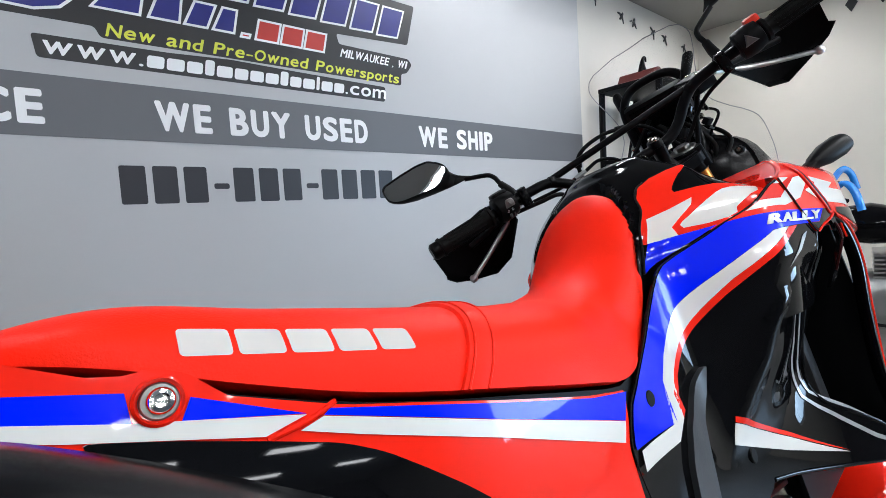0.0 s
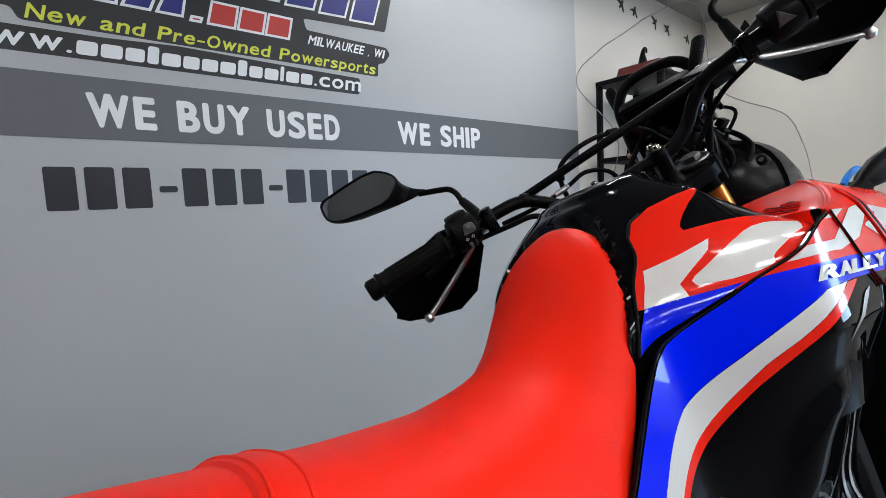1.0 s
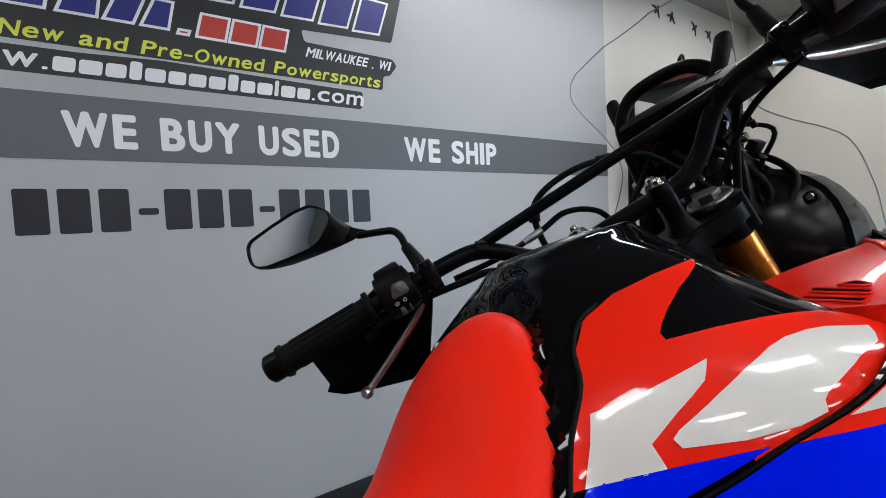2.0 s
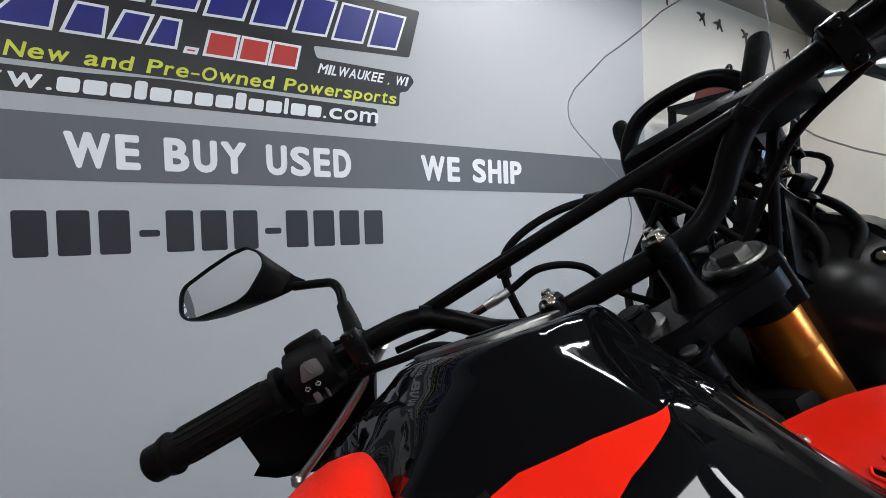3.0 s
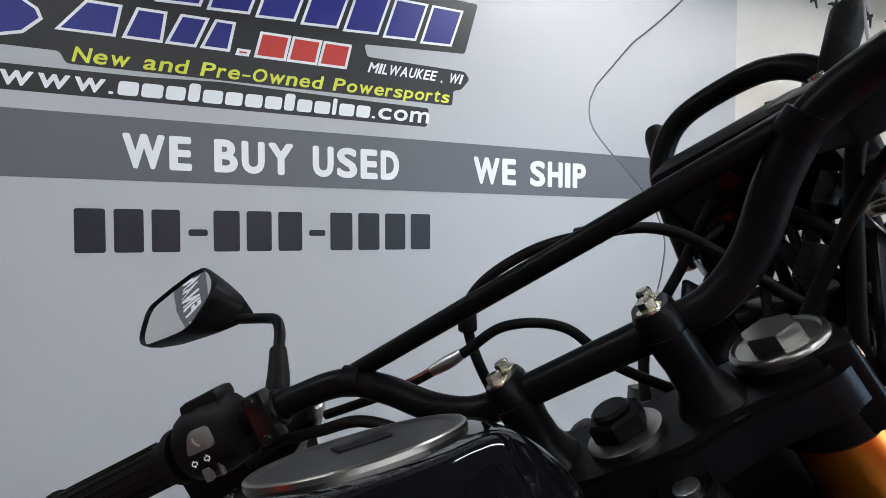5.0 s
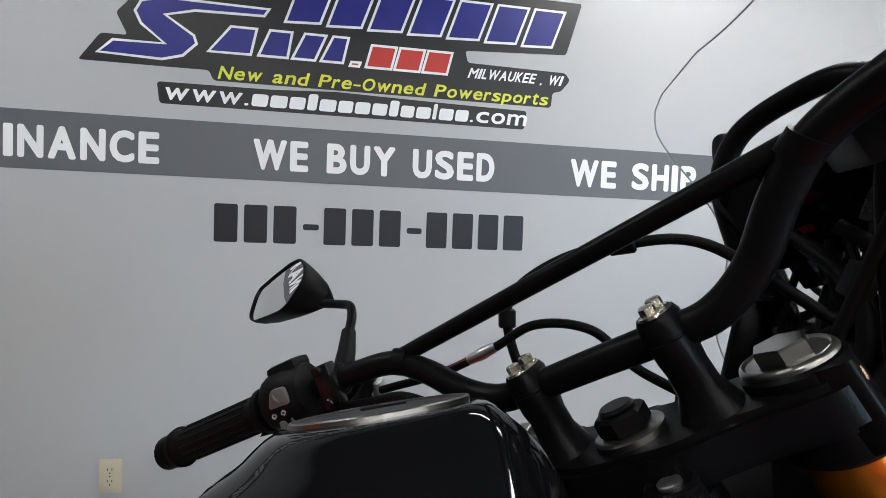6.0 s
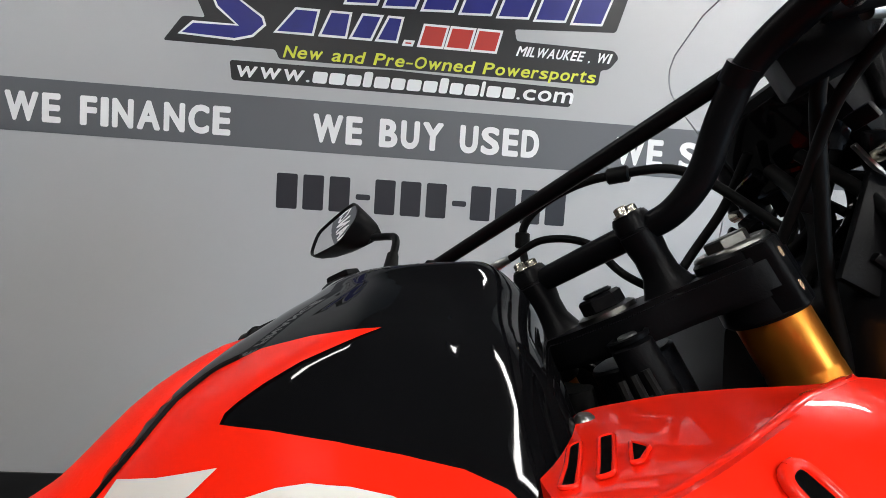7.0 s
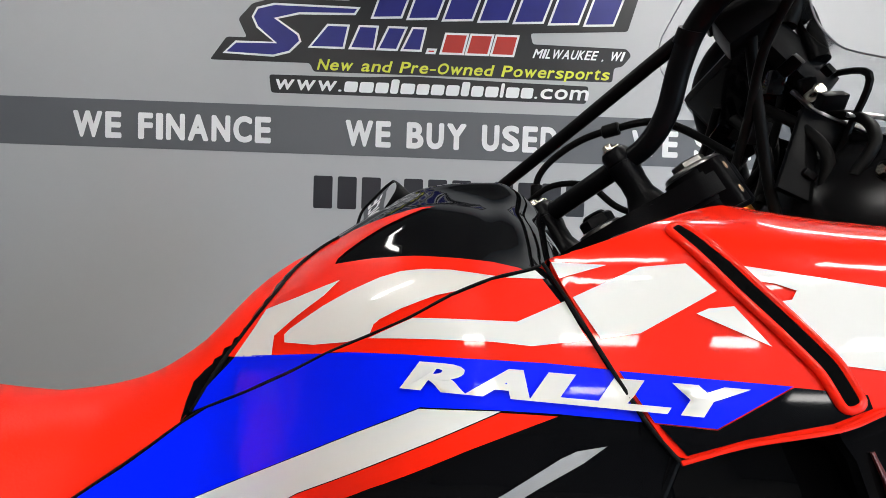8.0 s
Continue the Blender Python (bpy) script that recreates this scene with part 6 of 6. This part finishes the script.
for y in (-0.062, 0.062):
    part("lamp_bracket", tube([(0.175, y, 1.345), (0.195, y * 1.05, 1.320), (0.222, y * 1.2, 1.300), (0.232, y * 1.3, 1.285), (0.230, y * 1.35, 1.255)], 0.011, 8, 6, flat=0.22), ALLOY, tower, "bent silver bracket")
    part("lamp_bracket", tube([(0.205, y * 1.3, 1.310), (0.232, y * 1.45, 1.302), (0.252, y * 1.5, 1.280)], 0.009, 8, 6, flat=0.25), ALLOY, tower, "bent silver bracket")
    for dx, dz in ((0.185, 1.335), (0.226, 1.270)):
        part("lamp_bolt", cyl((dx, y * 1.1, dz), (dx, y * 1.32, dz), 0.0065, seg=12, bevel=0.001), STEEL, tower)
    part("lamp_bolt", cyl((0.25, y * 2.0, 1.215), (0.25, y * 2.2, 1.215), 0.010, seg=16, bevel=0.002), BLACK_METAL, tower)
    part("tower_plate", box(-0.035, -0.003, -0.045, 0.035, 0.003, 0.045, 0.002, m=pose(0.185, y * 1.15, 1.265, 0, 25, 0)), BLACK_METAL, tower)

# screen: a bowed clear sheet that leans back
screen_width = spline([-0.35, -0.15, 0.0, 0.06, 0.13, 0.23, 0.35, 0.45, 0.60, 0.74, 0.85, 0.93, 0.98, 1.0], [0.146, 0.157, 0.160, 0.158, 0.147, 0.122, 0.100, 0.096, 0.106, 0.120, 0.127, 0.118, 0.090, 0.045])


def screen_at(u, h):
    """u from -1 to 1 across, h from 0 at the foot to 1 at the top."""
    w = screen_width(h) * (0.94 if u > 0 else 0.94 + 0.12 * (1 - h))
    y = u * w
    return Vector((0.142 + 0.07 * (1 - h) + 2.2 * (w * w - y * y), y, 1.275 + 0.265 * h))


sheet_rows = [[screen_at(u / 10, h / 32) for u in range(-10, 11)] for h in range(-11, 33)]
bm = loft(sheet_rows, closed=False)
bmesh.ops.solidify(bm, geom=list(bm.faces), thickness=0.003)
screen = part("windscreen", bm, SCREEN, bike, "clear plastic windscreen")
rim = [screen_at(-1, h / 32) for h in range(-11, 32)] + [screen_at(u / 10, 1.0) for u in range(-9, 10)] + [screen_at(1, h / 32) for h in range(31, -12, -1)]
part("screen_edge", tube(rim, 0.0008, 8, 1, smooth=False), SCREEN_EDGE, screen, "polished edge of the screen")
screen.visible_shadow = False

# ---- things further back ----
# display rack by the wall
rack = holder("display_rack", "black metal display rack beside the cream wall", "rack", pose(2.45, -0.28, 0))
for x in (-0.28, 0.28):
    for y in (-0.2, 0.2):
        part("leg", tube([(x, y, 0.0), (x * 0.92, y, 1.0), (x * 0.85, y, 1.86)], 0.022, 8, 2), BLACK_METAL, rack)
for z in (0.35, 0.85, 1.35, 1.84):
    part("shelf", box(-0.27, -0.21, z, 0.27, 0.21, z + 0.03, 0.004), BLACK_PLASTIC, rack)
for y in (-0.2, 0.2):
    part("brace", tube([(-0.26, y, 0.4), (0.0, y, 1.1), (0.24, y, 1.8)], 0.012, 8, 2), BLACK_METAL, rack)
thing("parts_box", slab(rounded([(-0.20, 0.0), (0.24, 0.0), (0.24, 0.015), (-0.02, 0.070), (-0.075, 0.095), (-0.115, 0.090), (-0.15, 0.03), (-0.20, 0.02)], 0.008), 0.13, 0.26), MAROON, "dark maroon sloping case on top of the display rack", "case", m=pose(2.45, -0.28, 1.87))
thing("hook", tube([(0, 0, 0), (0.0, 0, 0.06), (0.02, 0, 0.10), (0.045, 0, 0.10), (0.05, 0, 0.075)], [0.03, 0.015, 0.008, 0.007, 0.006], 10), BLACK_METAL, "small black metal hook on the maroon case", "hook", m=pose(2.36, -0.30, 1.955))

# second motorcycle by the end wall
B2 = pose(3.0, -1.52, 0, 0, 0, 100) @ pose(0, 0, 0, -8)
other = holder("motorcycle", "dark motorcycle with blue wrapped hand grips by the end wall", "motorcycle", B2)
for x in (-0.70, 0.72):
    rt, radius = 0.055, 0.31
    ring = [(radius - rt + rt * math.cos(a), rt * math.sin(a)) for a in [2 * math.pi * k / 14 for k in range(14)]]
    ty = part("wheel", spin(ring + ring[:1], 48, None, Matrix.Translation((x, 0, 0.31)) @ pose(0, 0, 0, 90)), BLACK_RUBBER, other)
    part("rim", spin([(0.19, -0.03), (0.215, -0.03), (0.205, 0.0), (0.215, 0.03), (0.19, 0.03), (0.18, 0), (0.19, -0.03)], 48, None, Matrix.Translation((x, 0, 0.31)) @ pose(0, 0, 0, 90)), ALLOY, ty)
    part("brake_disc", spin([(0.08, 0.06), (0.14, 0.06), (0.14, 0.064), (0.08, 0.064), (0.08, 0.06)], 40, None, Matrix.Translation((x, 0, 0.31)) @ pose(0, 0, 0, 90)), ALLOY, ty)
    bm = bmesh.new()
    for k in range(10):
        a = 2 * math.pi * k / 10
        cyl((x + 0.03 * math.cos(a), 0, 0.31 + 0.03 * math.sin(a)), (x + 0.19 * math.cos(a), 0, 0.31 + 0.19 * math.sin(a)), 0.009, seg=8, bm=bm)
    part("spokes", bm, ALLOY, ty)
part("engine", loft([[Vector((x, w * math.cos(a), z + h * math.sin(a))) for a in [2 * math.pi * k / 18 for k in range(18)]] for x, w, z, h in ((-0.28, 0.08, 0.42, 0.08), (-0.2, 0.15, 0.43, 0.15), (0.0, 0.17, 0.44, 0.18), (0.18, 0.14, 0.44, 0.16), (0.25, 0.06, 0.44, 0.08))]), ALLOY, other, "silver engine")
for k in range(6):
    part("cooling_fin", box(-0.11, -0.10, -0.006, 0.11, 0.10, 0.006, 0.003, m=pose(0.03, 0, 0.58 + 0.026 * k)), ALLOY, other)
part("tank", loft([[Vector((x, w * math.cos(a), z + h * math.sin(a))) for a in [2 * math.pi * k / 20 for k in range(20)]] for x, w, z, h in ((-0.15, 0.06, 0.84, 0.05), (-0.05, 0.13, 0.86, 0.09), (0.15, 0.16, 0.88, 0.12), (0.30, 0.13, 0.88, 0.10), (0.36, 0.05, 0.87, 0.05))]), BLACK_GLOSS, other)
part("seat", loft([[Vector((x, w * math.cos(a), z + h * math.sin(a))) for a in [2 * math.pi * k / 20 for k in range(20)]] for x, w, z, h in ((-0.78, 0.05, 0.88, 0.04), (-0.7, 0.11, 0.87, 0.06), (-0.4, 0.14, 0.83, 0.06), (-0.15, 0.10, 0.83, 0.06))]), BLACK_RUBBER, other)
for s in (-1, 1):
    part("fork_leg", cyl((0.72, s * 0.10, 0.31), (0.42, s * 0.10, 1.0), 0.026, seg=20, bevel=0.003), ALLOY, other)
    hb = part("handlebar", tube([(0.40, s * 0.02, 1.0), (0.40, s * 0.14, 1.06), (0.34, s * 0.28, 1.09), (0.26, s * 0.40, 1.08)], 0.012, 12), BLACK_METAL, other)
    part("grip", tube([(0.34, s * 0.30, 1.05), (0.31, s * 0.32, 1.13), (0.27, s * 0.36, 1.17), (0.23, s * 0.40, 1.13), (0.20, s * 0.42, 1.03)], 0.022, 14, flat=0.7), BLUE_WRAP, hb, "bright blue plastic wrapped grip")
part("exhaust_pipe", tube([(0.2, -0.12, 0.55), (0.25, -0.15, 0.4), (0.1, -0.17, 0.28), (-0.3, -0.18, 0.27), (-0.85, -0.20, 0.32)], [0.022, 0.022, 0.025, 0.04, 0.045], 16), STEEL, other)
part("side_stand", tube([(0.0, 0.10, 0.30), (-0.05, 0.22, 0.12), (-0.06, 0.28, 0.045)], 0.011, 10), BLACK_METAL, other)
part("headlight", spin([(0.0, 0.0), (0.06, 0.01), (0.09, 0.06), (0.09, 0.10), (0.0, 0.115)], 28, None, pose(0.50, 0, 0.95, 0, 90, 0)), BLACK_GLOSS, other)
thing("carton", box(-0.18, -0.15, 0, 0.18, 0.15, 0.32, 0.004), CARD, "plain brown cardboard carton on the floor", "carton", m=pose(3.55, -2.25, 0.0, 0, 0, 12))
